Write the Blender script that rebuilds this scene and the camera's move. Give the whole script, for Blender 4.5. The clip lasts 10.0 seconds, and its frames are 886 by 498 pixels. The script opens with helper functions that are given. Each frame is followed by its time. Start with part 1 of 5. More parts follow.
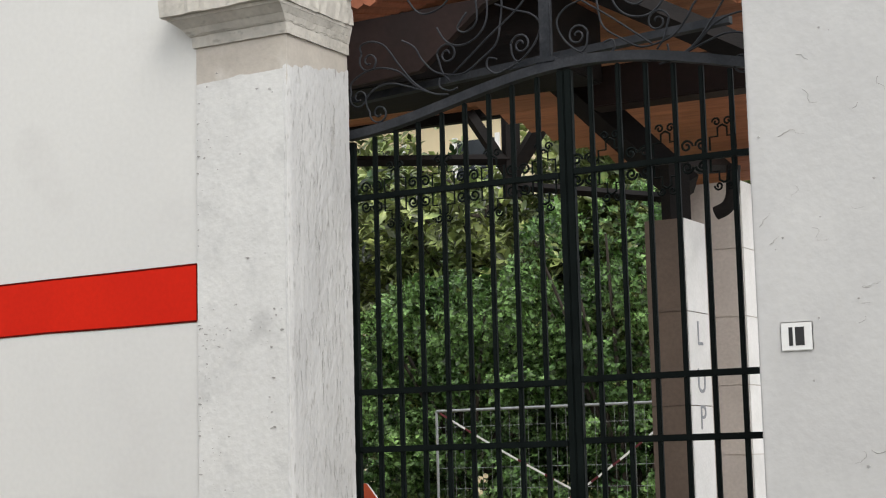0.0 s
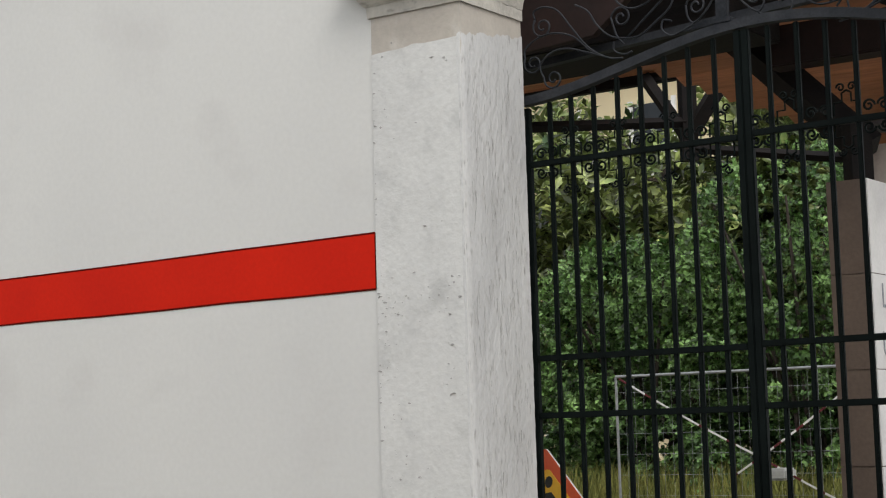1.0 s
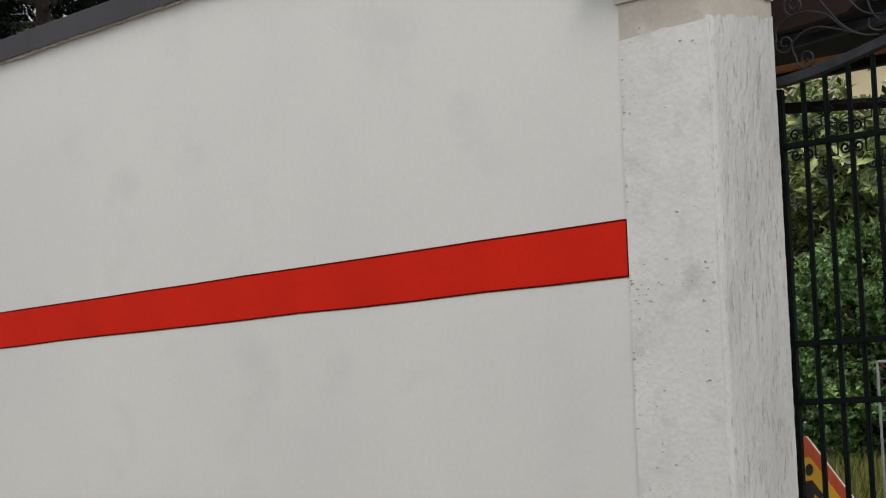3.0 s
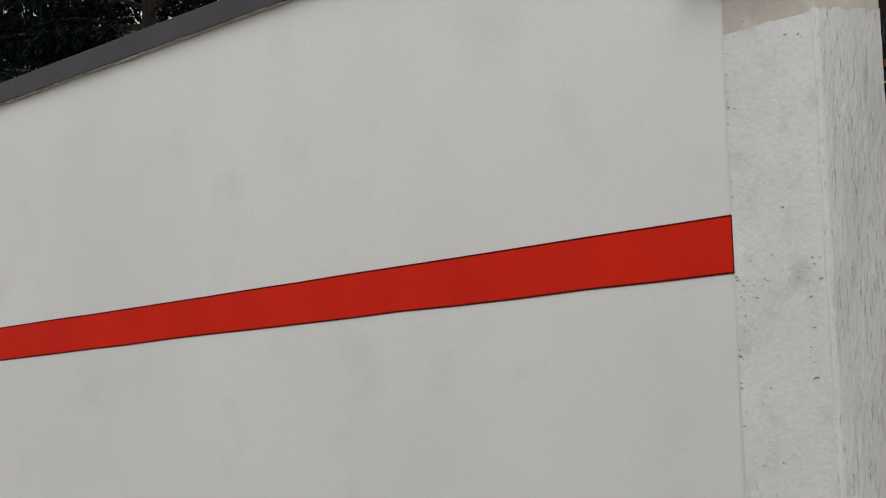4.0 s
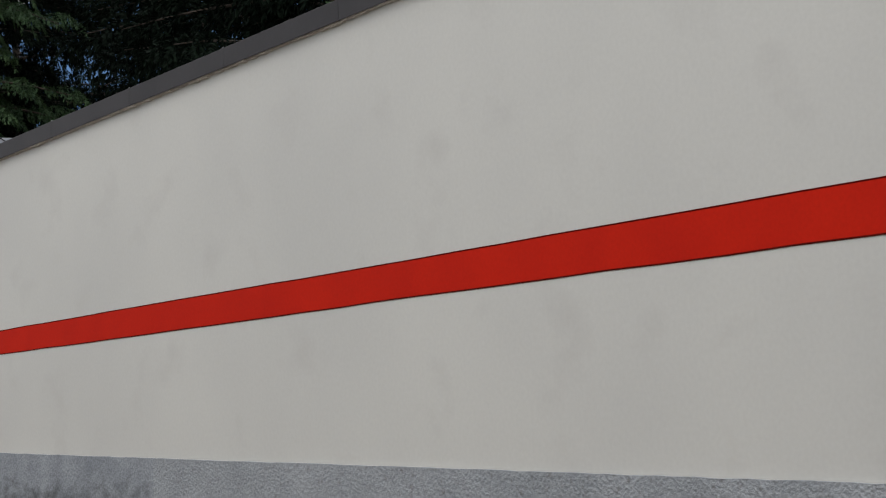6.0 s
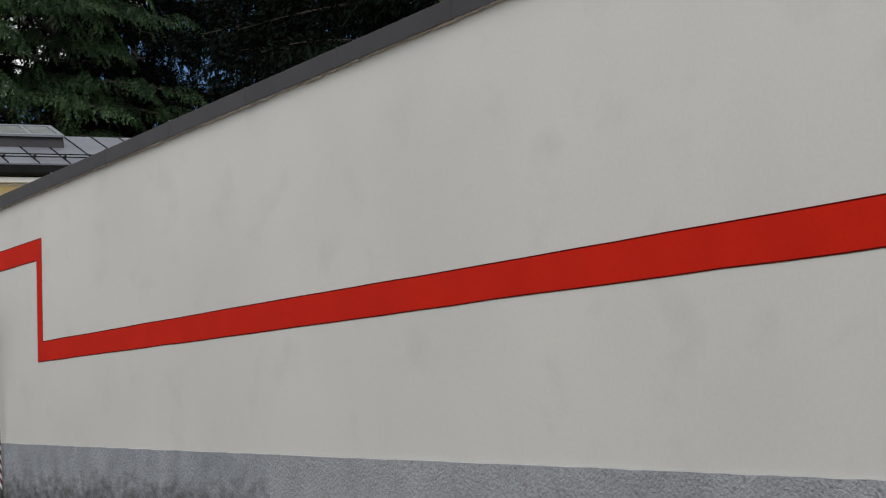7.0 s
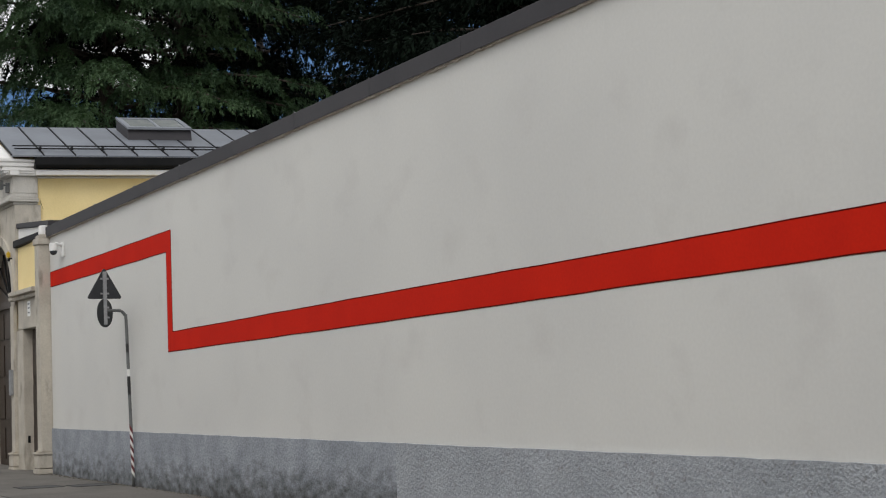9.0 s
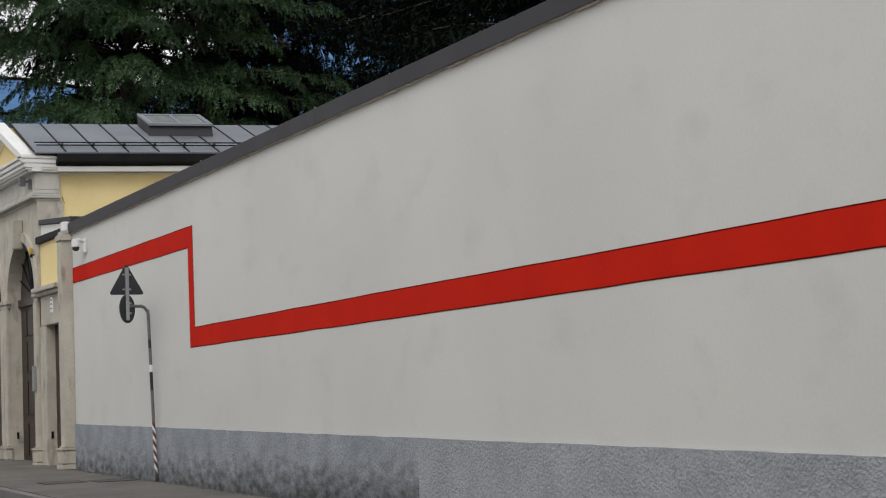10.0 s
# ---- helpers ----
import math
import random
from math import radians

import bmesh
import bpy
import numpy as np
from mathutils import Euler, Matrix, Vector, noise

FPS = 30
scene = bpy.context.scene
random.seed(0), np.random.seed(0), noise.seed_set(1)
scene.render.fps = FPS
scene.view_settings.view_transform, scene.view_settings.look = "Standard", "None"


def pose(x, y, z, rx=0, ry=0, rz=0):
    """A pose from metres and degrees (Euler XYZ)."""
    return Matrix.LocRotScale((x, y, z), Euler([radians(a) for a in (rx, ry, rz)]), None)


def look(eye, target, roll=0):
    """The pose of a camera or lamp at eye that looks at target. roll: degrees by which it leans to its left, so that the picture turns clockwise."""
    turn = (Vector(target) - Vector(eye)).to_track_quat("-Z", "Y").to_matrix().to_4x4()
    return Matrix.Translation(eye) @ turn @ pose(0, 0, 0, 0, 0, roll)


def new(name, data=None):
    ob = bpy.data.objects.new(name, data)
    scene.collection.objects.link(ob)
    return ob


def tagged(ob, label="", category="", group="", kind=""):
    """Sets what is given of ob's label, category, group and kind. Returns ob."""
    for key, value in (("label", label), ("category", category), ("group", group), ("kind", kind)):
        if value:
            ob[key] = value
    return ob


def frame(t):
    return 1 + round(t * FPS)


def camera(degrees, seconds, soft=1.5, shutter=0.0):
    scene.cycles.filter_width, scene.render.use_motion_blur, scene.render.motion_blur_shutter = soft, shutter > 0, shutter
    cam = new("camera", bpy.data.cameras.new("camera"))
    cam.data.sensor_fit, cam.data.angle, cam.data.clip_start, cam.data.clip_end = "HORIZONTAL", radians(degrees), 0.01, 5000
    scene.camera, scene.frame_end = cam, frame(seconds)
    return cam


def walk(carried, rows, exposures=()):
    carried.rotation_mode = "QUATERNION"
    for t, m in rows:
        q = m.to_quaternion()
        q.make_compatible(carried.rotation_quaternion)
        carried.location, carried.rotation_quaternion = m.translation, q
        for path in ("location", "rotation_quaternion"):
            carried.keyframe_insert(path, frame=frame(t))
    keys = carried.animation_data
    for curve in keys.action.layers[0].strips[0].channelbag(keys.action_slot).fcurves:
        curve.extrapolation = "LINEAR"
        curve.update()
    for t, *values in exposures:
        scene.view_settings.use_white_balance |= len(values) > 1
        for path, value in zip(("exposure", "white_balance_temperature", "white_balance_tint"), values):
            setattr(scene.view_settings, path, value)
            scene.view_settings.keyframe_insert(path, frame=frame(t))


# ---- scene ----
EYE = Vector((0, -7.5, 1.5))
FOV = 29.248
TURNS = [
    (0, 28.795, 7.193, 1.496),
    (0.5, 31.816, 6.379, 1.513),
    (1, 34.821, 6.221, 1.675),
    (1.5, 37.023, 6.427, 1.835),
    (2, 38.920, 6.545, 1.697),
    (2.5, 41.561, 6.524, 1.859),
    (2.7, 42.319, 6.308, 1.834),
    (3.8, 46.105, 6.105, 2.010),
    (4, 46.851, 6.113, 1.867),
    (4.5, 48.973, 5.563, 2.033),
    (5, 50.774, 4.964, 1.890),
    (5.2, 51.350, 4.957, 2.017),
    (6.3, 55.024, 5.051, 2.374),
    (6.5, 55.900, 5.074, 2.356),
    (7, 57.677, 5.103, 2.074),
    (7.5, 59.073, 5.008, 2.349),
    (8, 60.027, 4.989, 2.403),
    (8.5, 60.229, 4.925, 2.437),
    (9, 61.898, 4.880, 2.160),
    (9.5, 62.523, 4.833, 2.008),
    (10, 62.623, 4.731, 2.311),
]


def facing(yaw, pitch, lean):
    y, p = radians(yaw), radians(pitch)
    way = Vector((-math.sin(y) * math.cos(p), math.cos(y) * math.cos(p), math.sin(p)))
    return look(EYE, EYE + way, -lean)


cam = camera(FOV, 10.0, soft=1.15)
walk(cam, [(t, facing(a, b, c)) for t, a, b, c in TURNS], exposures=[(0, 0.82), (0.5, 0.63), (1.0, 0.54), (1.5, 0.50), (2.0, 0.40), (2.5, 0.37), (4.0, 0.27), (4.5, 0.20), (6.5, 0.11), (10, 0.11)])

# ---- world and light: bright overcast with a soft sun ----
SUN_EL, SUN_ROT = 48, 128
world = bpy.data.worlds.new("sky")
scene.world = world
world.use_nodes = True
wn, wl = world.node_tree.nodes, world.node_tree.links
sky = wn.new("ShaderNodeTexSky")
sky.sky_type, sky.sun_disc = "NISHITA", False
sky.sun_elevation, sky.sun_rotation = radians(SUN_EL), radians(SUN_ROT)
back = wn["Background"]
back.inputs["Strength"].default_value = 0.12
coord = wn.new("ShaderNodeTexCoord")
cloud = wn.new("ShaderNodeTexNoise")
cloud.inputs["Scale"].default_value, cloud.inputs["Detail"].default_value = 2.2, 6
ramp = wn.new("ShaderNodeValToRGB")
ramp.color_ramp.elements[0].position, ramp.color_ramp.elements[1].position = 0.28, 0.5
mixw = wn.new("ShaderNodeMix")
mixw.data_type = "RGBA"
mixw.inputs["B"].default_value = (6.6, 6.7, 6.9, 1)
wl.new(coord.outputs["Generated"], cloud.inputs["Vector"])
wl.new(cloud.outputs["Fac"], ramp.inputs["Fac"])
wl.new(ramp.outputs["Color"], mixw.inputs["Factor"])
wl.new(sky.outputs["Color"], mixw.inputs["A"])
wl.new(mixw.outputs["Result"], back.inputs["Color"])
sun = new("sun", bpy.data.lights.new("sun", "SUN"))
sun.data.energy, sun.data.angle, sun.data.color = 1.2, radians(35), (1.0, 0.97, 0.92)
toward = Vector((math.sin(radians(SUN_ROT)) * math.cos(radians(SUN_EL)), math.cos(radians(SUN_ROT)) * math.cos(radians(SUN_EL)), math.sin(radians(SUN_EL))))
sun.matrix_world = look(toward * 60, (0, 0, 0))


# ---- materials ----
def material(name, a, b, scale=3.0, rough=0.8, metal=0.0, fine=60.0, bump=0.1, depth=0.01, stretch=(1, 1, 1), spread=0.12, island=0.0, objects=0.0, third=None, gloss=0.5, tide=None, leafy=0.0):
    """Colours a and b mixed by a broad noise, tinted by a fine one; relief from the fine noise. third: (colour, scale, low, high, stretch) stains."""
    m = bpy.data.materials.new(name)
    m.use_nodes = True
    n, l = m.node_tree.nodes, m.node_tree.links
    p = n["Principled BSDF"]
    p.inputs["Roughness"].default_value, p.inputs["Metallic"].default_value = rough, metal
    p.inputs["Specular IOR Level"].default_value = gloss
    tc = n.new("ShaderNodeTexCoord")

    def noise_of(s, st, detail):
        mp = n.new("ShaderNodeMapping")
        mp.inputs["Scale"].default_value = st
        l.new(tc.outputs["Object"], mp.inputs["Vector"])
        t = n.new("ShaderNodeTexNoise")
        t.inputs["Scale"].default_value, t.inputs["Detail"].default_value = s, detail
        l.new(mp.outputs["Vector"], t.inputs["Vector"])
        return t.outputs["Fac"]

    def mixed(f, x, y, lo, hi):
        r = n.new("ShaderNodeMapRange")
        r.inputs["From Min"].default_value, r.inputs["From Max"].default_value = lo, hi
        l.new(f, r.inputs["Value"])
        k = n.new("ShaderNodeMix")
        k.data_type = "RGBA"
        l.new(r.outputs["Result"], k.inputs["Factor"])
        for socket, c in (("A", x), ("B", y)):
            if isinstance(c, tuple):
                k.inputs[socket].default_value = (*c, 1)
            else:
                l.new(c, k.inputs[socket])
        return k.outputs["Result"]

    colour = mixed(noise_of(scale, stretch, 5), a, b, 0.32, 0.68)
    grain = noise_of(fine, stretch, 3)
    if third and tide:
        # damp marks: ragged streaks that rise from the foot of the plinth
        sep = n.new("ShaderNodeSeparateXYZ")
        l.new(tc.outputs["Object"], sep.inputs["Vector"])
        rise = n.new("ShaderNodeMath")
        rise.operation, rise.inputs[1].default_value = "MULTIPLY_ADD", -tide[1]
        l.new(sep.outputs["Z"], rise.inputs[0])
        rise.inputs[2].default_value = tide[0] * tide[1]
        both = n.new("ShaderNodeMath")
        l.new(noise_of(third[1], third[4], 4), both.inputs[0])
        l.new(rise.outputs["Value"], both.inputs[1])
        colour = mixed(both.outputs["Value"], colour, third[0], third[2], third[3])
    elif third:
        colour = mixed(noise_of(third[1], third[4], 4), colour, third[0], third[2], third[3])
    hsv = n.new("ShaderNodeHueSaturation")
    v = n.new("ShaderNodeMapRange")
    v.inputs["From Min"].default_value, v.inputs["From Max"].default_value = 0.25, 0.75
    v.inputs["To Min"].default_value, v.inputs["To Max"].default_value = 1 - spread, 1 + spread
    l.new(grain, v.inputs["Value"])
    value = v.outputs["Result"]
    for amount, kind, out in ((island, "ShaderNodeNewGeometry", "Random Per Island"), (objects, "ShaderNodeObjectInfo", "Random")):
        if amount:
            g = n.new(kind)
            r = n.new("ShaderNodeMapRange")
            r.inputs["To Min"].default_value, r.inputs["To Max"].default_value = 1 - amount, 1 + amount
            l.new(g.outputs[out], r.inputs["Value"])
            k = n.new("ShaderNodeMath")
            k.operation = "MULTIPLY"
            l.new(value, k.inputs[0])
            l.new(r.outputs["Result"], k.inputs[1])
            value = k.outputs["Value"]
    l.new(value, hsv.inputs["Value"])
    l.new(colour, hsv.inputs["Color"])
    l.new(hsv.outputs["Color"], p.inputs["Base Color"])
    if bump:
        u = n.new("ShaderNodeBump")
        u.inputs["Strength"].default_value, u.inputs["Distance"].default_value = bump, depth
        l.new(grain, u.inputs["Height"])
        l.new(u.outputs["Normal"], p.inputs["Normal"])
    if leafy:
        thin = n.new("ShaderNodeBsdfTranslucent")
        l.new(hsv.outputs["Color"], thin.inputs["Color"])
        both = n.new("ShaderNodeMixShader")
        both.inputs["Fac"].default_value = leafy
        l.new(p.outputs["BSDF"], both.inputs[1])
        l.new(thin.outputs["BSDF"], both.inputs[2])
        l.new(both.outputs["Shader"], n["Material Output"].inputs["Surface"])
    return m


stucco = material("painted stucco", (0.660, 0.652, 0.622), (0.612, 0.606, 0.584), 0.45, 0.9, fine=30, bump=0.13, depth=0.006, spread=0.025,
                  third=((0.575, 0.562, 0.54), 1.4, 0.56, 0.85, (1, 1, 1.3)), gloss=0.2)
pier_plaster = material("old lime plaster", (0.66, 0.655, 0.63), (0.59, 0.585, 0.565), 1.8, 0.95, fine=38, bump=0.33, depth=0.009, spread=0.05,
                        third=((0.45, 0.448, 0.435), 4, 0.54, 0.80, (1, 1, 1)), gloss=0.2)
reveal_plaster = material("streaked lime plaster", (0.63, 0.625, 0.61), (0.54, 0.535, 0.525), 3, 0.95, fine=62, bump=0.6, depth=0.010, spread=0.07, stretch=(1, 1, 0.42),
                          third=((0.40, 0.39, 0.375), 38, 0.60, 0.72, (1, 1, 0.30)), gloss=0.2)
neck_plaster = material("weathered tan plaster", (0.52, 0.475, 0.415), (0.45, 0.41, 0.36), 5, 0.95, fine=40, bump=0.25, depth=0.008, spread=0.06, gloss=0.2,
                        third=((0.60, 0.575, 0.535), 3.2, 0.58, 0.70, (1, 1, 0.5)))
cap_stone = material("weathered cap stone", (0.56, 0.53, 0.47), (0.44, 0.415, 0.37), 6, 0.9, fine=30, bump=0.4, depth=0.012, spread=0.10, gloss=0.2,
                     third=((0.30, 0.285, 0.25), 12, 0.60, 0.75, (1, 1, 2)))
white_plaster = material("cracked white plaster", (0.58, 0.575, 0.56), (0.51, 0.505, 0.495), 1.6, 0.95, fine=26, bump=0.22, depth=0.008, spread=0.03, gloss=0.2)
crack_mat = material("crack edge", (0.29, 0.28, 0.265), (0.42, 0.41, 0.39), 20, 1.0, bump=0, spread=0.2, gloss=0.1)
red_paint = material("red wall paint", (0.60, 0.017, 0.005), (0.53, 0.014, 0.005), 1.6, 0.85, fine=38, bump=0.1, depth=0.005, spread=0.05, gloss=0.12)
dark_red = material("dark red edge line", (0.07, 0.006, 0.004), (0.13, 0.008, 0.005), 4, 0.9, bump=0, spread=0.2, gloss=0.0)
plinth_smooth = material("damp cement render", (0.335, 0.355, 0.390), (0.245, 0.265, 0.295), 2.6, 0.95, fine=34, bump=0.6, depth=0.015, spread=0.22, gloss=0.2, tide=(0.68, 0.95),
                         third=((0.075, 0.077, 0.076), 5.0, 0.40, 0.90, (1, 1, 1.7)))
plinth_rough = material("roughcast cement", (0.385, 0.405, 0.435), (0.305, 0.325, 0.350), 1.8, 0.95, fine=42, bump=0.8, depth=0.022, spread=0.17, gloss=0.2,
                        third=((0.25, 0.25, 0.255), 18, 0.58, 0.78, (1, 1, 1)))
coping_metal = material("brown-grey sheet metal", (0.043, 0.040, 0.044), (0.034, 0.032, 0.036), 1.5, 0.6, 0.0, fine=20, bump=0.03, spread=0.06, objects=0.06, gloss=0.3)
mortar = material("crumbly mortar", (0.58, 0.52, 0.45), (0.44, 0.39, 0.33), 8, 1.0, fine=60, bump=0.5, spread=0.2)
iron = material("dark green-black painted iron", (0.0030, 0.0050, 0.0046), (0.0055, 0.0085, 0.0080), 6, 0.55, 0.0, fine=70, bump=0.1, depth=0.003, spread=0.2, gloss=0.06)
iron_worn = material("greyed wrought iron", (0.016, 0.018, 0.022), (0.038, 0.040, 0.045), 9, 0.6, 0.0, fine=70, bump=0.15, depth=0.003, spread=0.25, gloss=0.15)
timber_dark = material("dark-stained timber", (0.012, 0.009, 0.008), (0.007, 0.006, 0.006), 3, 0.8, fine=30, bump=0.2, stretch=(0.3, 3, 3), spread=0.25, gloss=0.2)
timber_maroon = material("maroon-brown board", (0.026, 0.014, 0.012), (0.018, 0.011, 0.010), 3, 0.7, fine=30, bump=0.1, spread=0.15, gloss=0.2)
timber_orange = material("varnished pine boards", (0.44, 0.175, 0.088), (0.30, 0.115, 0.058), 2.5, 0.5, fine=18, bump=0.1, stretch=(0.35, 4, 4), spread=0.2, objects=0.2)
tile_red = material("red clay roof tile", (0.42, 0.15, 0.08), (0.32, 0.11, 0.06), 8, 0.9, fine=40, bump=0.3, spread=0.15, objects=0.25)
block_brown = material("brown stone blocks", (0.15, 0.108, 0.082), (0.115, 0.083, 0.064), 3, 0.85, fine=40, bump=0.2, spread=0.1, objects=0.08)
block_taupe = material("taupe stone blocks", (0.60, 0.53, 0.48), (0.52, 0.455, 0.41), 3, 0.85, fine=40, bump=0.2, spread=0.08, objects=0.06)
block_white = material("pale side slabs", (0.74, 0.72, 0.70), (0.66, 0.645, 0.62), 4, 0.85, fine=50, bump=0.15, spread=0.05, objects=0.05)
spray_grey = material("grey spray paint", (0.20, 0.21, 0.23), (0.34, 0.34, 0.35), 20, 0.8, bump=0, spread=0.2)
galv = material("galvanised steel", (0.36, 0.37, 0.38), (0.26, 0.27, 0.28), 8, 0.5, 0.4, fine=50, bump=0.05, spread=0.12)
pole_grey = material("weathered pole steel", (0.16, 0.165, 0.165), (0.10, 0.105, 0.105), 8, 0.5, 0.2, fine=50, bump=0.05, spread=0.12)
sign_back = material("dark grey sign back", (0.030, 0.034, 0.038), (0.042, 0.046, 0.050), 5, 0.5, 0.4, bump=0.02, spread=0.1)
tape_white = material("white film", (0.78, 0.77, 0.74), (0.66, 0.65, 0.62), 8, 0.5, bump=0, spread=0.08)
tape_red = material("red film", (0.13, 0.016, 0.022), (0.09, 0.014, 0.018), 8, 0.5, bump=0, spread=0.1)
sign_orange = material("orange-red reflective film", (0.72, 0.11, 0.03), (0.65, 0.09, 0.03), 6, 0.4, bump=0, spread=0.05)
sign_yellow = material("yellow reflective film", (0.88, 0.52, 0.03), (0.84, 0.47, 0.03), 6, 0.4, bump=0, spread=0.05)
black_plain = material("black print", (0.012, 0.012, 0.013), (0.02, 0.02, 0.02), 8, 0.6, bump=0, spread=0.1)
enamel = material("white enamel", (0.80, 0.80, 0.78), (0.74, 0.74, 0.72), 8, 0.3, bump=0, spread=0.03)
yellow_wall = material("yellow ochre stucco", (0.88, 0.72, 0.38), (0.82, 0.66, 0.33), 1.2, 0.9, fine=40, bump=0.12, spread=0.04, gloss=0.2)
portal_stone = material("pale limestone", (0.53, 0.49, 0.42), (0.42, 0.385, 0.33), 3, 0.85, fine=45, bump=0.25, spread=0.10,
                        third=((0.24, 0.215, 0.18), 5, 0.58, 0.76, (1, 1, 0.35)))
frieze_stone = material("grey-white frieze stone", (0.57, 0.55, 0.51), (0.47, 0.45, 0.41), 3, 0.85, fine=45, bump=0.2, spread=0.08,
                        third=((0.33, 0.31, 0.28), 6, 0.58, 0.76, (1, 1, 0.4)))
lamp_yellow = material("yellow lamp cover", (0.62, 0.42, 0.03), (0.55, 0.36, 0.03), 8, 0.4, bump=0, spread=0.05)
white_trim = material("white painted cornice", (0.80, 0.79, 0.77), (0.74, 0.73, 0.71), 3, 0.8, bump=0.05, spread=0.04)
roof_metal = material("grey standing-seam zinc", (0.20, 0.217, 0.245), (0.155, 0.168, 0.19), 1.2, 0.5, 0.15, fine=15, bump=0.04, spread=0.06, objects=0.07)
roof_dark = material("black gutter metal", (0.008, 0.0085, 0.009), (0.014, 0.014, 0.015), 4, 0.6, 0.0, bump=0.03, spread=0.1, gloss=0.12)
door_wood = material("dark oak door", (0.046, 0.030, 0.021), (0.028, 0.019, 0.014), 4, 0.5, fine=25, bump=0.2, stretch=(4, 4, 0.4), spread=0.2)
pavement_mat = material("grey pavement asphalt", (0.150, 0.140, 0.126), (0.100, 0.094, 0.085), 1.1, 0.95, fine=70, bump=0.3, spread=0.18, gloss=0.3)
road_mat = material("road asphalt", (0.075, 0.075, 0.075), (0.055, 0.055, 0.056), 0.6, 0.95, fine=80, bump=0.4, spread=0.2)
kerb_mat = material("granite kerb", (0.17, 0.165, 0.155), (0.12, 0.118, 0.112), 5, 0.9, fine=70, bump=0.2, spread=0.15, objects=0.12)
kerb_pale = material("pale concrete", (0.46, 0.46, 0.44), (0.36, 0.36, 0.345), 6, 0.9, fine=60, bump=0.2, spread=0.08)
litter_mat = material("grit and dead leaves", (0.045, 0.038, 0.030), (0.16, 0.145, 0.125), 9, 1.0, bump=0, spread=0.3, island=0.6, gloss=0.1)
grass_mat = material("dry grass", (0.24, 0.225, 0.055), (0.12, 0.15, 0.035), 3, 0.95, fine=40, bump=0.3, spread=0.3, island=0.4)
earth = material("pale courtyard gravel", (0.34, 0.32, 0.28), (0.25, 0.235, 0.205), 2, 0.95, fine=60, bump=0.4, spread=0.2)
leaf_laurel = material("laurel leaf", (0.022, 0.068, 0.014), (0.185, 0.310, 0.092), 1.3, 0.45, fine=8, bump=0, spread=0.35, island=0.85, gloss=0.45, leafy=0.18)
leaf_magnolia = material("magnolia leaf", (0.035, 0.075, 0.020), (0.32, 0.36, 0.12), 1.6, 0.30, fine=7, bump=0, spread=0.3, island=0.9, leafy=0.12)
leaf_cedar = material("cedar needles", (0.020, 0.044, 0.022), (0.076, 0.130, 0.058), 0.6, 0.6, fine=6, bump=0, spread=0.15, island=0.28, gloss=0.15)
# near-black needles: the shade inside the trees is put into this colour
leaf_shaded = material("cedar needles in painted shade", (0.0035, 0.007, 0.005), (0.008, 0.014, 0.009), 0.5, 0.8, fine=6, bump=0, spread=0.3, island=0.4, gloss=0.05)
bark = material("brown-grey bark", (0.060, 0.046, 0.036), (0.035, 0.028, 0.023), 6, 0.95, fine=25, bump=0.6, stretch=(2, 2, 0.4), spread=0.3)
cream_wall = material("cream house stucco", (0.72, 0.62, 0.40), (0.66, 0.56, 0.36), 0.8, 0.9, bump=0.05, spread=0.04)
# the haze of distance is painted in: wooded slopes coloured blue
hill_haze_mat = material("far hillside in haze blue", (0.075, 0.155, 0.29), (0.095, 0.185, 0.34), 0.004, 1.0, fine=0.03, bump=0, spread=0.12, gloss=0.0)
# pale grey-green stands for the sky reflected in the roof light's pane
roof_glass = material("glass in reflected-sky grey", (0.15, 0.17, 0.165), (0.21, 0.225, 0.215), 4, 0.25, fine=30, bump=0.05, spread=0.12)
glass_dark = material("window glass", (0.03, 0.035, 0.04), (0.04, 0.045, 0.05), 2, 0.08, bump=0, spread=0.05)


# ---- mesh helpers ----
def hexa(bm, x0, x1, y0, y1, z0, z1):
    v = [bm.verts.new(c) for c in ((x0, y0, z0), (x1, y0, z0), (x1, y1, z0), (x0, y1, z0), (x0, y0, z1), (x1, y0, z1), (x1, y1, z1), (x0, y1, z1))]
    for f in ((3, 2, 1, 0), (4, 5, 6, 7), (0, 1, 5, 4), (1, 2, 6, 5), (2, 3, 7, 6), (3, 0, 4, 7)):
        bm.faces.new([v[i] for i in f])


def prism(bm, outline, lo, hi, axis="y"):
    """An outline swept straight along an axis. axis y: outline in x, z; axis x: in y, z; axis z: in x, y."""
    place = {"y": lambda a, b, c: (a, c, b), "x": lambda a, b, c: (c, a, b), "z": lambda a, b, c: (a, b, c)}[axis]
    near = [bm.verts.new(place(a, b, lo)) for a, b in outline]
    far = [bm.verts.new(place(a, b, hi)) for a, b in outline]
    k = len(outline)
    bm.faces.new(near)
    bm.faces.new(far[::-1])
    for i in range(k):
        bm.faces.new((near[(i + 1) % k], near[i], far[i], far[(i + 1) % k]))


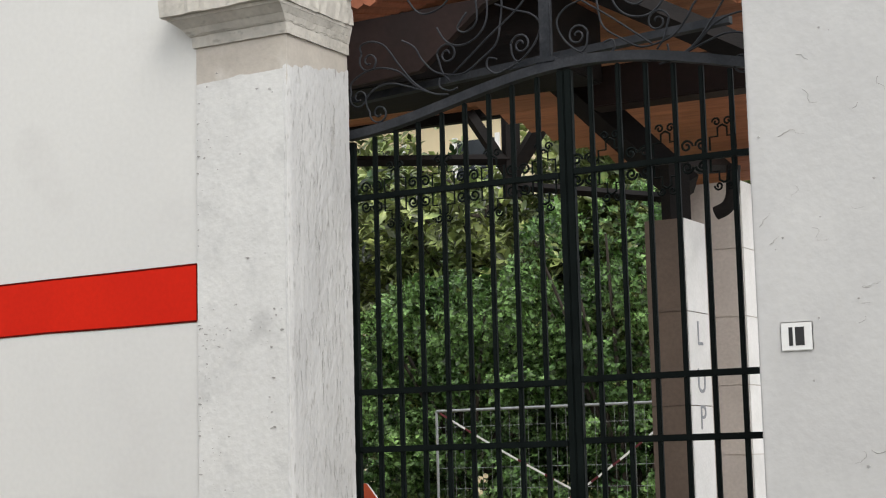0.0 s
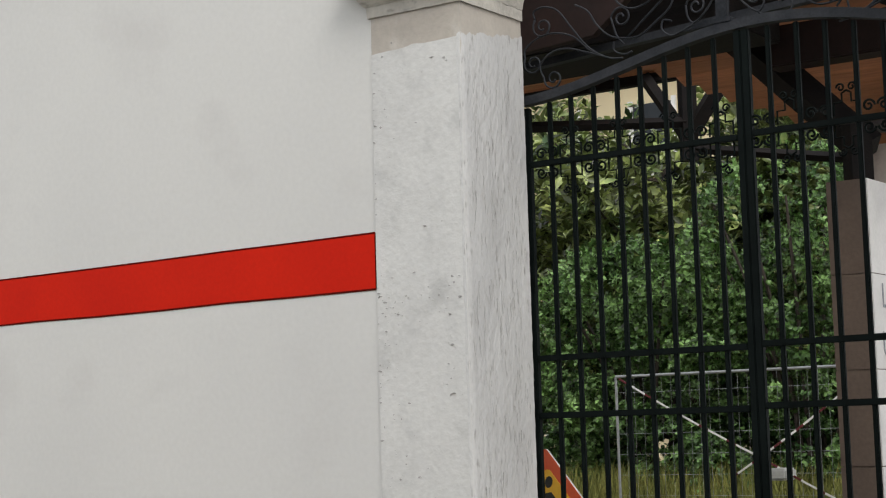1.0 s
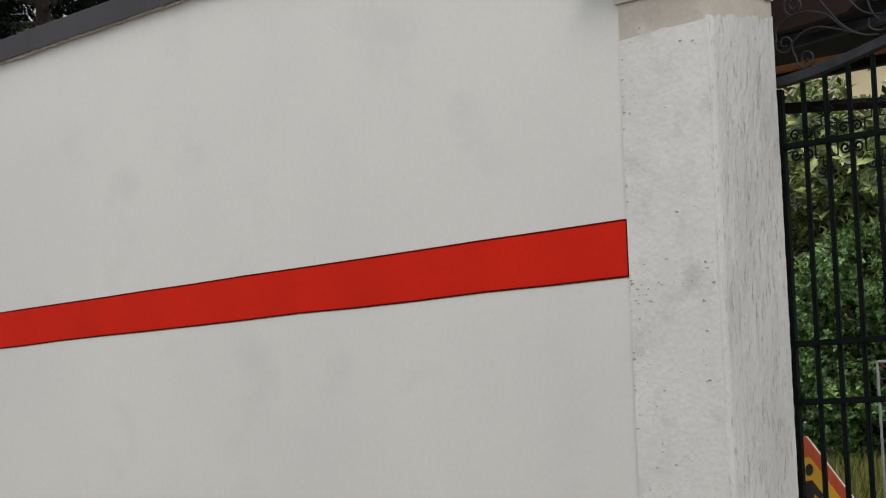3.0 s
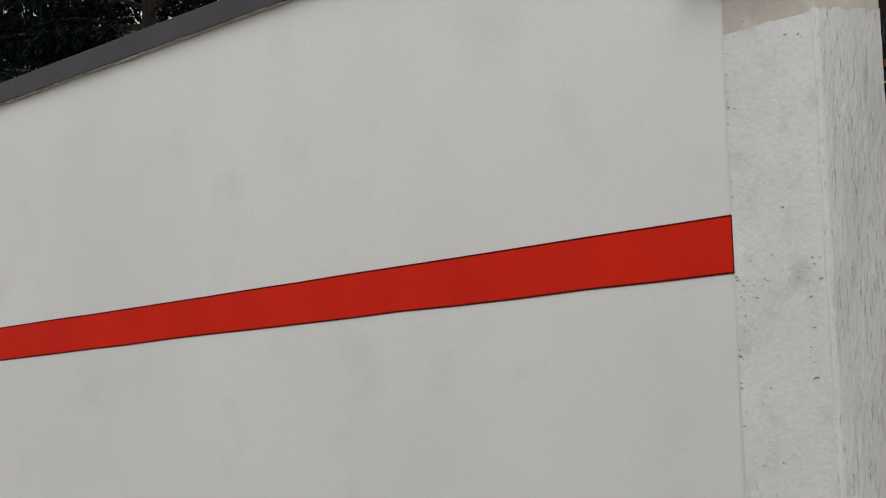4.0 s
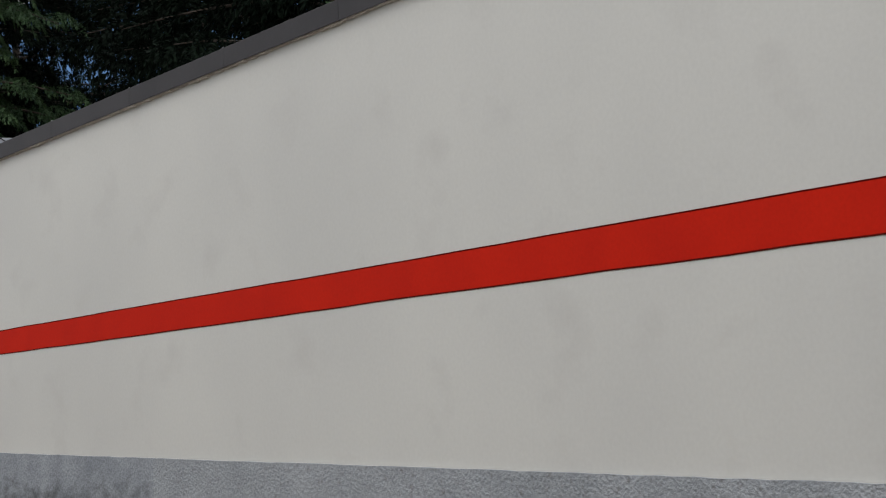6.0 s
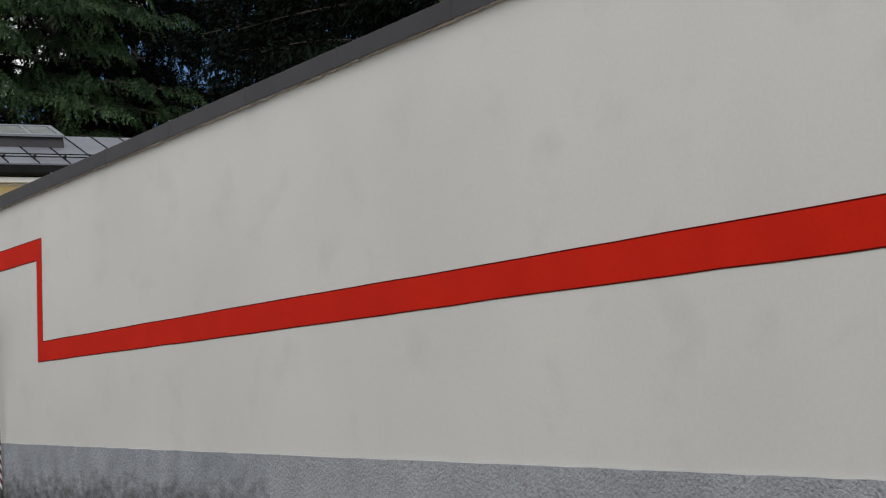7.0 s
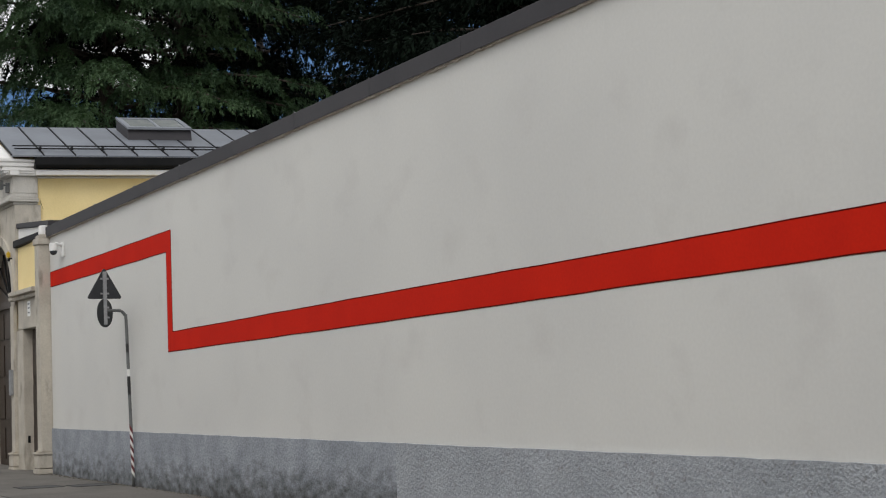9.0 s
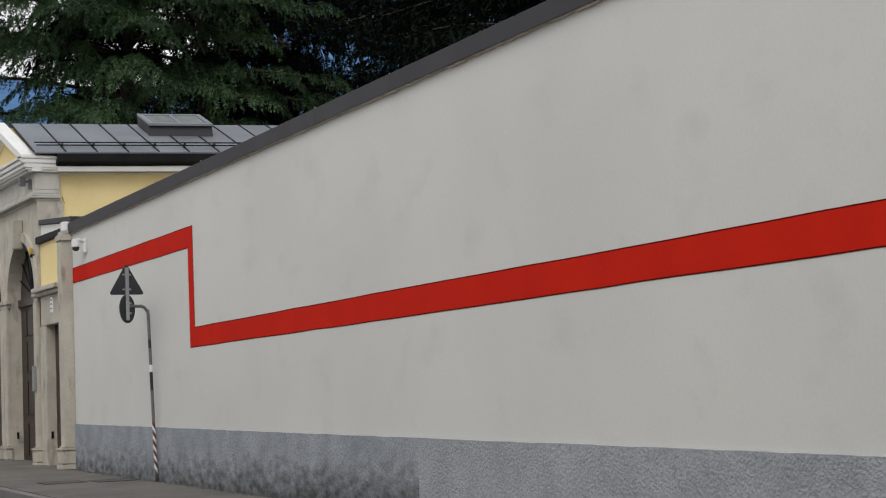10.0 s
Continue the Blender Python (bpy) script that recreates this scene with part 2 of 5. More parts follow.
def tube(bm, pts, r, n=6, r2=None, wide=1.0):
    """A tube along points; r2: the end's radius; wide: its section stretched along y."""
    rings = []
    pts = [Vector(p) for p in pts]
    for i, p in enumerate(pts):
        way = (pts[min(i + 1, len(pts) - 1)] - pts[max(i - 1, 0)]).normalized()
        ref = Vector((0, 1, 0)) if abs(way.y) < 0.9 else Vector((1, 0, 0))
        u = way.cross(ref).normalized()
        w = way.cross(u).normalized()
        rr = r + ((r2 if r2 is not None else r) - r) * i / max(1, len(pts) - 1)
        rings.append([bm.verts.new(p + rr * (math.cos(2 * math.pi * k / n) * u + wide * math.sin(2 * math.pi * k / n) * w)) for k in range(n)])
    for a, b in zip(rings, rings[1:]):
        for k in range(n):
            bm.faces.new((a[k], a[(k + 1) % n], b[(k + 1) % n], b[k]))
    bm.faces.new(rings[0][::-1])
    bm.faces.new(rings[-1])


def disc(bm, cx, cy, cz, r, y0, y1, n=24):
    prism(bm, [(cx + r * math.cos(2 * math.pi * k / n), cz + r * math.sin(2 * math.pi * k / n)) for k in range(n)], cy + y0, cy + y1)


def finish(name, bm, mat, parent=None, label="", bevel=0.0, smooth=False):
    bmesh.ops.recalc_face_normals(bm, faces=bm.faces)
    if bevel:
        bmesh.ops.bevel(bm, geom=[e for e in bm.edges if e.is_manifold and e.calc_face_angle(0) > 0.5], offset=bevel, segments=2, affect="EDGES", clamp_overlap=True)
    me = bpy.data.meshes.new(name)
    bm.to_mesh(me)
    bm.free()
    if smooth:
        for f in me.polygons:
            f.use_smooth = True
    me.materials.append(mat)
    o = new(name, me)
    if parent is not None:
        o.parent = parent
    if label:
        tagged(o, label)
    return o


def part(name, bm, mat, parent, label="", bevel=0.0, smooth=False):
    return finish(name, bm, mat, parent, label, bevel, smooth)


def base_of(name, x, y, z, label, category, group="", rz=0):
    e = new(name)
    e.empty_display_size = 0.2
    e.matrix_basis = pose(x, y, z, 0, 0, rz)
    return tagged(e, label, category, group)


def raw_mesh(name, verts, faces, mat, parent=None):
    me = bpy.data.meshes.new(name)
    me.from_pydata([tuple(v) for v in verts], [], faces)
    me.materials.append(mat)
    o = new(name, me)
    if parent is not None:
        o.parent = parent
    return o


def ground_z(x):
    return -0.0152 * x + 0.003


rng = np.random.default_rng(7)

# ---- ground, road, pavement ----
XL, XR = -70.0, 40.0


def sheet(name, outline_y, mat, drop, label, category, xs=(XL, XR)):
    v, f = [], []
    for x in xs:
        for y in outline_y:
            v.append((x, y, ground_z(x) - drop))
    k = len(outline_y)
    f = [(i, i + k, i + k + 1, i + 1) for i in range(k - 1)]
    return tagged(raw_mesh(name, v, f, mat), label, category, kind="structure")


bm = bmesh.new()
hexa(bm, XL, XR, -2.6, 0.3, -1, 0)
for v in bm.verts:
    v.co.z = ground_z(v.co.x) + (0 if v.co.z > -0.5 else -0.5)
    if v.co.y < -2:
        v.co.y = -1.98
tagged(finish("pavement", bm, pavement_mat), "worn grey asphalt pavement along the wall", "pavement", kind="structure")
kerb = tagged(finish("kerb", (lambda b: (hexa(b, XL, XR, -2.12, -1.985, -1, 0), [setattr(v.co, "z", ground_z(v.co.x) + (-0.01 if v.co.z > -0.5 else -0.5)) for v in b.verts], b)[2])(bmesh.new()), kerb_mat),
              "grey granite kerb stones at the road's edge", "kerb", kind="structure")
road = sheet("road", (-9.0, -1.96), road_mat, 0.13, "grey worn asphalt road", "road")
me_ground = raw_mesh("ground", [(-2500, -2500, -0.9), (2500, -2500, -0.9), (2500, 2500, -0.9), (-2500, 2500, -0.9)], [(0, 1, 2, 3)], earth)
tagged(me_ground, "open ground reaching to the horizon", "ground", kind="structure")
court = raw_mesh("ground_court", [(-60, 0.2, 0.55), (12, 0.2, -0.1), (12, 60, 0.2), (-60, 60, 0.9)], [(0, 1, 2, 3)], earth)
tagged(court, "gravel ground of the courtyard behind the wall", "ground", kind="structure")
far_pave = sheet("pavement_far", (-14.0, -9.0), pavement_mat, 0.0, "grey asphalt pavement across the road", "pavement")
# unseen wall, added behind the camera to close and shade the street
opposite = tagged(raw_mesh("wall_opposite", [(XL, -14, -1), (XR, -14, -1), (XR, -14, 4.2), (XL, -14, 4.2), (XL, -14.4, -1), (XR, -14.4, -1), (XR, -14.4, 4.2), (XL, -14.4, 4.2)],
                  [(0, 3, 2, 1), (4, 5, 6, 7), (3, 7, 6, 2), (0, 1, 5, 4), (0, 4, 7, 3), (1, 2, 6, 5)], cream_wall), "plain unseen wall added across the road", "wall", kind="structure")

# ---- the long street wall ----
WX0, WX1 = -27.95, -5.665


def cop_z(x):
    return 4.818 + 0.0161 * x


bm = bmesh.new()
prism(bm, [(WX0, -0.3), (WX1, -0.3), (WX1, cop_z(WX1)), (WX0, cop_z(WX0))], 0.0, 0.45)
wall = tagged(finish("wall_street", bm, stucco), "long off-white painted stucco wall with faint patches", "wall", kind="structure")


def plinth_z(x):
    return 0.865 - 0.0112 * x


JOINT = -15.135
for x0, x1, m, proud, lab in ((WX0, JOINT, plinth_smooth, 0.022, "smooth grey cement plinth with dark damp streaks"), (JOINT, WX1, plinth_rough, 0.034, "coarse grey roughcast cement plinth")):
    bm = bmesh.new()
    k = 60
    xs = [x0 + (x1 - x0) * i / k for i in range(k + 1)]
    top = [(x, plinth_z(x) + random.uniform(-0.004, 0.004)) for x in xs]
    prism(bm, [(x0, -0.3), (x1, -0.3)] + top[::-1], -proud, -0.0005)
    tagged(finish("plinth", bm, m), lab, "plinth", kind="structure")

# red painted band: a long low run, a narrow riser and a higher run
def waist(x):
    return math.exp(-((x + 10.5) / 3.0) ** 2)


def band_top(x):
    return 2.681 + 0.0096 * x - 0.004 * waist(x)


def band_low(x):
    return 2.347 + 0.0064 * x + 0.008 * waist(x)


def jit(a=0.0035):
    return random.uniform(-a, a)


RX0, RX1, BX0 = -22.02, -21.82, -27.94
outline = [(-5.672, band_top(-5.672)), (-5.672, band_low(-5.672))]
xs = [-5.67 - 0.55 * i for i in range(1, 30)]
outline += [(x, band_low(x) + jit()) for x in xs] + [(RX0, band_low(RX0))]
outline += [(RX0, 3.560)] + [(RX0 - 0.6 * i, 3.560 - 0.0073 * 0.6 * i + jit()) for i in range(1, 10)] + [(BX0, 3.517)]
outline += [(BX0, 3.762)] + [(RX0 - 0.6 * i, 3.843 - 0.0136 * 0.6 * i + jit()) for i in range(9, 0, -1)] + [(RX1, 3.845)]
outline += [(RX1, band_top(RX1))] + [(x, band_top(x) + jit()) for x in xs[::-1]]
bm = bmesh.new()
prism(bm, outline, -0.004, 0.001)
part("painted_band", bm, red_paint, wall, "bright red painted stripe")
# thin dark-red line along every edge of the stripe
bm = bmesh.new()
loop = [Vector((a, -0.004, b)) for a, b in outline]
for a, b in zip(loop, loop[1:] + loop[:1]):
    tube(bm, [a, b], 0.0055, 4, wide=0.3)
part("painted_outline", bm, dark_red, wall, "dark line along the stripe")

# coping: sheet-metal lengths with folded drip and joints, on a mortar bead
bm = bmesh.new()
xs = np.arange(WX0, WX1, 0.09)
for x in xs:
    h = 0.010 + 0.020 * abs(noise.noise(Vector((x * 2.1, 0, 0)))) + 0.010 * random.random() ** 3
    d = 0.030 + 0.016 * random.random()
    hexa(bm, x, x + 0.0895, -d, 0.002, cop_z(x) - 0.012 - h, cop_z(x) + 0.002)
tagged(finish("mortar_bed", bm, mortar), "rough crumbling mortar bed below the coping", "mortar", kind="stuff")
coping = base_of("coping", 0, 0, 0, "brown-grey sheet-metal coping with folded joints", "coping")
tagged(coping, kind="structure")
step = 1.95
x = -5.665
while x > WX0 - 0.05:
    x0 = max(x - step, WX0 - 0.06)
    a, b = cop_z(x0) + 0.001, cop_z(x) + 0.001
    bm = bmesh.new()
    profile = [(-0.055, -0.018), (-0.055, 0.156), (-0.049, 0.161), (0.20, 0.175), (0.50, 0.150), (0.50, 0.0), (0.49, 0.0), (0.49, 0.02), (-0.047, 0.02), (-0.047, -0.018)]
    lo = [bm.verts.new((x0 + 0.003, y, a + z)) for y, z in profile]
    hi = [bm.verts.new((x - 0.003, y, b + z)) for y, z in profile]
    bm.faces.new(lo), bm.faces.new(hi[::-1])
    for i in range(len(profile)):
        j = (i + 1) % len(profile)
        bm.faces.new((lo[j], lo[i], hi[i], hi[j]))
    part("metal_sheet", bm, coping_metal, coping)
    bm = bmesh.new()
    hexa(bm, x - 0.03, x + 0.012, -0.0565, 0.1, b - 0.017, b + 0.163)
    part("joint_strip", bm, coping_metal, coping)
    bm = bmesh.new()
    prism(bm, [(x - 0.022, b + 0.16), (x + 0.006, b + 0.16), (x - 0.006, b + 0.168 + 0.02 * random.random() ** 2), (x - 0.012, b + 0.172)], -0.050, -0.040)
    part("folded_tab", bm, galv, coping, "small bent metal tab")
    x = x0
    if x0 <= WX0 - 0.05:
        break

# ---- gate piers ----
PX0, PX1, PY0, PY1 = -5.662, -5.045, -0.012, 0.611
pier = base_of("gate_pier", (PX0 + PX1) / 2, 0, ground_z(-5.3), "old white plastered gate pier with a moulded stone cap", "pier")
cx, gz = (PX0 + PX1) / 2, ground_z(-5.3)


def at_pier(bm):
    bmesh.ops.translate(bm, verts=bm.verts, vec=(-cx, 0, -gz))
    return bm


bm = bmesh.new()
rim = [(PX0 + 0.059 * i, 3.630 + 0.016 * min(1, i / 5) + 0.010 * noise.noise(Vector((i * 0.9, 5, 0)))) for i in range(11)]
rim[-1] = (PX1 - 0.014, 3.65)
prism(bm, [(PX0, -0.3), (PX1 - 0.014, -0.3)] + rim[::-1], PY0, PY1)
part("shaft", at_pier(bm), pier_plaster, pier)
# uneven inner face: one sheet with vertical ripples and a broken edge
ny, nz = 54, 320
verts = []
for j in range(nz + 1):
    for i in range(ny + 1):
        z = -0.3 + (3.962 + 0.0015 * i + 0.022 * noise.noise(Vector((i * 0.35, 0.7, 0)))) * j / nz
        y = PY0 + 0.002 + (PY1 - PY0 - 0.002) * i / ny
        ripple = 0.0018 * noise.noise(Vector((y * 24, 0.3, z * 3.0))) + 0.0026 * noise.noise(Vector((y * 48, 2.3, z * 15))) + 0.002 * noise.noise(Vector((y * 80, 7.3, z * 40)))
        px, py = PX1 - 0.004 + ripple, y
        if i == 0:
            px, py = PX1 - 0.034 + 0.012 * noise.noise(Vector((0, 4, z * 5))), PY0 - 0.0008
        elif i == 1 or i == 2:
            px, py = PX1 - (0.020 if i == 1 else 0.008) + 1.5 * ripple, PY0 - 0.0008 + (0.004 if i == 2 else 0)
        verts.append((px - cx, py, z - gz))
faces = [(j * (ny + 1) + i, j * (ny + 1) + i + 1, (j + 1) * (ny + 1) + i + 1, (j + 1) * (ny + 1) + i) for j in range(nz) for i in range(ny)]
inner = raw_mesh("inner_face", verts, faces, reveal_plaster, pier)
for f in inner.data.polygons:
    f.use_smooth = True
tagged(inner, "rough vertically streaked plaster face")
bm = bmesh.new()
hexa(bm, PX0 + 0.002, PX1 - 0.009, PY0 + 0.002, PY1 - 0.002, 3.55, 3.838)
part("neck", at_pier(bm), neck_plaster, pier, "bare tan plaster neck")
def splay(bm, z0, z1, p, q):
    """A course round the pier that widens from p to q as it rises."""
    lo = [bm.verts.new(c) for c in ((PX0 - p, PY0 - p, z0), (PX1 + 0.25 * p, PY0 - p, z0), (PX1 + 0.25 * p, PY1, z0), (PX0 - p, PY1, z0))]
    hi = [bm.verts.new(c) for c in ((PX0 - q, PY0 - q, z1), (PX1 + 0.25 * q, PY0 - q, z1), (PX1 + 0.25 * q, PY1, z1), (PX0 - q, PY1, z1))]
    bm.faces.new(lo[::-1]), bm.faces.new(hi)
    for i in range(4):
        bm.faces.new((lo[i], lo[(i + 1) % 4], hi[(i + 1) % 4], hi[i]))


for z0, z1, p, q in ((3.838, 3.902, 0.012, 0.018), (3.902, 3.910, 0.024, 0.030), (3.910, 3.945, 0.032, 0.055), (3.945, 3.985, 0.058, 0.105), (3.985, 4.005, 0.112, 0.115), (4.005, 4.105, 0.146, 0.150), (4.105, 4.15, 0.125, 0.11)):
    bm = bmesh.new()
    splay(bm, z0 + 0.0005, z1, p, q)
    if z1 - z0 > 0.03:
        bmesh.ops.subdivide_edges(bm, edges=[e for e in bm.edges if abs(e.verts[0].co.z - e.verts[1].co.z) < 1e-6], cuts=22)
        for v in bm.verts:
            k = 0.011 if z0 > 4 else 0.004
            v.co += k * Vector((noise.noise(v.co * 23), noise.noise(v.co * 23 + Vector((9, 0, 0))), 0.8 * noise.noise(v.co * 17 + Vector((0, 7, 0)))))
    part("cap_moulding", at_pier(bm), cap_stone, pier, "weathered moulded stone cap course")
bm = bmesh.new()
for i in range(9):
    s = random.uniform(0.02, 0.05)
    bmesh.ops.create_icosphere(bm, subdivisions=1, radius=s, matrix=pose(PX1 - random.uniform(-0.03, 0.14), random.uniform(0.1, 0.7), 4.165) @ Matrix.Diagonal((1.5, 1.2, 0.6, 1)))
for v in bm.verts:
    v.co += 0.012 * Vector((random.uniform(-1, 1), random.uniform(-1, 1), random.uniform(-0.4, 0.6)))
tagged(part("rubble", at_pier(bm), white_plaster, pier, "loose broken plaster on the cap"), kind="stuff")
# short dark cracks running down the inner face
bm = bmesh.new()
nests = [(random.uniform(PY0 + 0.05, PY1 - 0.1), random.uniform(0.9, 3.4)) for i in range(30)]
for i in range(200):
    ny_, nz_ = random.choice(nests)
    y, z = min(max(random.gauss(ny_, 0.05), PY0 + 0.03), PY1 - 0.05), min(random.gauss(nz_, 0.16), 3.6)
    pts = [Vector((PX1 + 0.001, y, z))]
    for s in range(random.randint(2, 6)):
        pts.append(pts[-1] + Vector((0, random.uniform(-0.006, 0.006), -random.uniform(0.012, 0.035))))
    tube(bm, pts, random.uniform(0.0006, 0.0017), 4, 0.0004)
tagged(part("streak", at_pier(bm), crack_mat, pier, "short dark cracks in the streaked plaster"), kind="stuff")
# shallow chips and pits in the plaster
bm = bmesh.new()
nests = [(PX0 + random.choice((0.03, 0.05, 0.07, 0.12, 0.2, 0.3, 0.42, 0.5)), random.uniform(0.9, 3.5)) for i in range(46)]
for i in range(190):
    nx_, nz_ = random.choice(nests)
    px, pz = min(max(random.gauss(nx_, 0.06), PX0 + 0.01), PX1 - 0.06), random.gauss(nz_, 0.10)
    s = random.choice((0.001, 0.0014, 0.002, 0.003, 0.005))
    pts = [(px + s * random.uniform(0.3, 3.2) * math.cos(a), pz + s * random.uniform(0.2, 1.4) * math.sin(a) + s * random.uniform(-0.6, 0.6)) for a in (0, 1.1, 2.2, 3.3, 4.4, 5.4)]
    prism(bm, pts, PY0 - 0.0035, PY0 + 0.002)
tagged(part("chip", at_pier(bm), crack_mat, pier, "small chips and flakes in the plaster"), kind="stuff")

RX = -2.486
bm = bmesh.new()
prism(bm, [(RX, -0.3), (5.0, -0.5), (5.0, 4.6), (RX, 4.6)], -0.014, 0.60)
wall_r = tagged(finish("wall_gate", bm, white_plaster, bevel=0.01), "white plastered wall beside the gate with hairline cracks", "wall", kind="structure")
bm = bmesh.new()
for i in range(34):
    px, pz, a = random.uniform(RX + 0.03, -1.3), random.uniform(1.2, 3.7), random.choice((0.0, -0.5, 0.4, -1.1))
    pts = [Vector((px, -0.015, pz))]
    for s in range(random.randint(3, 8)):
        a += random.uniform(-1.1, 1.1)
        pts.append(pts[-1] + random.uniform(0.010, 0.028) * Vector((math.cos(a), 0, 0.7 * math.sin(a))))
    tube(bm, pts, random.uniform(0.0009, 0.0022), 4, 0.0005, wide=0.6)
for i in range(30):
    px, pz, s = random.uniform(RX + 0.03, -1.3), random.uniform(1.2, 3.7), random.uniform(0.003, 0.008)
    prism(bm, [(px + s * random.uniform(0.6, 1.5) * math.cos(q), pz + s * random.uniform(0.4, 1) * math.sin(q)) for q in (0, 1.2, 2.4, 3.6, 4.9)], -0.017, -0.012)
tagged(part("crack", bm, crack_mat, wall_r, "hairline cracks in the plaster"), kind="stuff")
plate = base_of("number_plate", -2.300, -0.015, 1.962, "small white enamel plate with dark bars on the plaster wall", "plate")
bm = bmesh.new()
hexa(bm, -0.075, 0.075, -0.008, 0, 0, 0.132)
part("panel", bm, enamel, plate, bevel=0.004)
bm = bmesh.new()
hexa(bm, -0.036, -0.018, -0.0095, -0.0075, 0.024, 0.108)
part("bar", bm, black_plain, plate, "dark bar")
bm = bmesh.new()
hexa(bm, -0.006, 0.036, -0.0095, -0.0075, 0.024, 0.108)
part("bar", bm, black_plain, plate, "dark bar")

# ---- the iron gate ----
GY = 0.665
gate = base_of("iron_gate", -3.75, GY, 0.05, "dark wrought-iron double gate with upright bars and scrolls", "gate")


def spiral(cx, cz, r, turns, start, hand=1, n=22):
    """Points of a scroll that winds from its rim inwards."""
    out = []
    for i in range(n + 1):
        f = i / n
        a = start + hand * f * turns * 2 * math.pi
        rr = r * (1 - 0.78 * f)
        out.append((cx + rr * math.cos(a), cz + rr * math.sin(a)))
    return out


def bend(pts, n=8):
    """A smooth line through points (Catmull-Rom)."""
    out = []
    p = [pts[0]] + list(pts) + [pts[-1]]
    for i in range(1, len(p) - 2):
        for k in range(n):
            t = k / n
            out.append(tuple(0.5 * (2 * b + (c - a) * t + (2 * a - 5 * b + 4 * c - d) * t * t + (3 * b - a - 3 * c + d) * t ** 3) for a, b, c, d in zip(p[i - 1], p[i], p[i + 1], p[i + 2])))
    return out + [tuple(pts[-1])]


def arch_z(x):
    """Lower edge of the gate's arched head."""
    u = min(1.0, abs(x + 3.58) / 1.62)
    return 3.596 - 0.1225 * (1 - math.cos(math.pi * u))


def g(bm):
    bmesh.ops.translate(bm, verts=bm.verts, vec=(3.75, -GY, -0.05))
    return bm


LEFT = [-4.912, -4.772, -4.626, -4.474, -4.328, -4.178, -4.033, -3.880]
RIGHT = [-3.566, -3.406, -3.249, -3.094, -2.943, -2.787, -2.635]
for x in LEFT + RIGHT:
    bm = bmesh.new()
    hexa(bm, x - 0.013, x + 0.013, GY - 0.013, GY + 0.013, 0.12, arch_z(x) - 0.012)
    part("bar", g(bm), iron, gate, bevel=0.005)
for x0, x1, z1 in ((-5.080, -5.042, 3.34), (-3.757, -3.716, 3.58), (-3.714, -3.672, 3.58), (-2.54, -2.50, 3.4)):
    bm = bmesh.new()
    hexa(bm, x0, x1, GY - 0.020, GY + 0.020, 0.08, z1)
    part("stile", g(bm), iron, gate, bevel=0.005)
for z in (3.010, 1.906, 1.586, 0.9, 0.14):
    for (x0, x1), dz in (((-5.042, -3.757), 0), ((-3.672, -2.54), 0.012)):
        bm = bmesh.new()
        hexa(bm, x0, x1, GY - 0.022, GY + 0.010, z + dz - 0.017, z + dz + 0.017)
        part("rail", g(bm), iron, gate, bevel=0.004)
# small scrolls above and below the upper rail
def rail_scroll(cx, z, s):
    bm = bmesh.new()
    r = 0.034
    for h in (-1, 1):
        pts = spiral(cx + h * 0.040, z + s * 0.055, r, 1.35, math.pi / 2 * (1 + h) + (0 if h < 0 else 0), hand=-h * s, n=16)
        tube(bm, [(a, GY, b) for a, b in pts], 0.0065, 5)
    st = [(cx + 0.086, z + s * 0.02), (cx + 0.086, z + s * 0.09), (cx + 0.13, z + s * 0.09), (cx + 0.13, z + s * 0.135), (cx + 0.155, z + s * 0.15)]
    tube(bm, [(a, GY, b) for a, b in st], 0.006, 4)
    st = [(2 * (cx + 0.155) - a, b) for a, b in st]
    tube(bm, [(a, GY, b) for a, b in st], 0.006, 4)
    for h in (-1, 1):
        pts = spiral(cx + 0.155 + h * 0.030, z + s * 0.165, 0.024, 1.2, math.pi / 2 * (1 - h), hand=h * s, n=12)
        tube(bm, [(a, GY, b) for a, b in pts], 0.0055, 4)
    part("rail_scroll", g(bm), iron, gate, "small wrought-iron scrolls")


for c in (-5.00, -4.69, -4.38, -4.07):
    rail_scroll(c + 0.06, 3.013, 1), rail_scroll(c + 0.06, 3.013, -1)
for c in (-3.60, -3.29, -2.98):
    rail_scroll(c - 0.02, 3.031, 1), rail_scroll(c - 0.02, 3.031, -1)

# arched head with large scrolls
bm = bmesh.new()
xs = [-5.085 + (2.59) * i / 28 for i in range(29)]
up, lo = [(x, arch_z(x) + 0.050) for x in xs], [(x, arch_z(x) - 0.002) for x in xs]
for i in range(28):
    prism(bm, [lo[i], lo[i + 1], up[i + 1], up[i]], GY - 0.03, GY + 0.03)
bmesh.ops.remove_doubles(bm, verts=bm.verts, dist=0.0005)
part("arched_bar", g(bm), iron_worn, gate, "arched grey-black flat iron bar")
for x0, x1 in ((-3.850, -3.785),):
    bm = bmesh.new()
    hexa(bm, x0, x1, GY - 0.02, GY + 0.02, arch_z(-3.80) + 0.045, 4.75)
    hexa(bm, x0 - 0.03, x1 + 0.03, GY - 0.034, GY + 0.034, arch_z(-3.80) + 0.046, arch_z(-3.80) + 0.075)
    part("head_post", g(bm), iron_worn, gate, bevel=0.004)
bm = bmesh.new()
hexa(bm, -5.085, -2.49, GY - 0.02, GY + 0.02, 4.73, 4.77)
part("head_rail", g(bm), iron_worn, gate)
SCROLLS = []
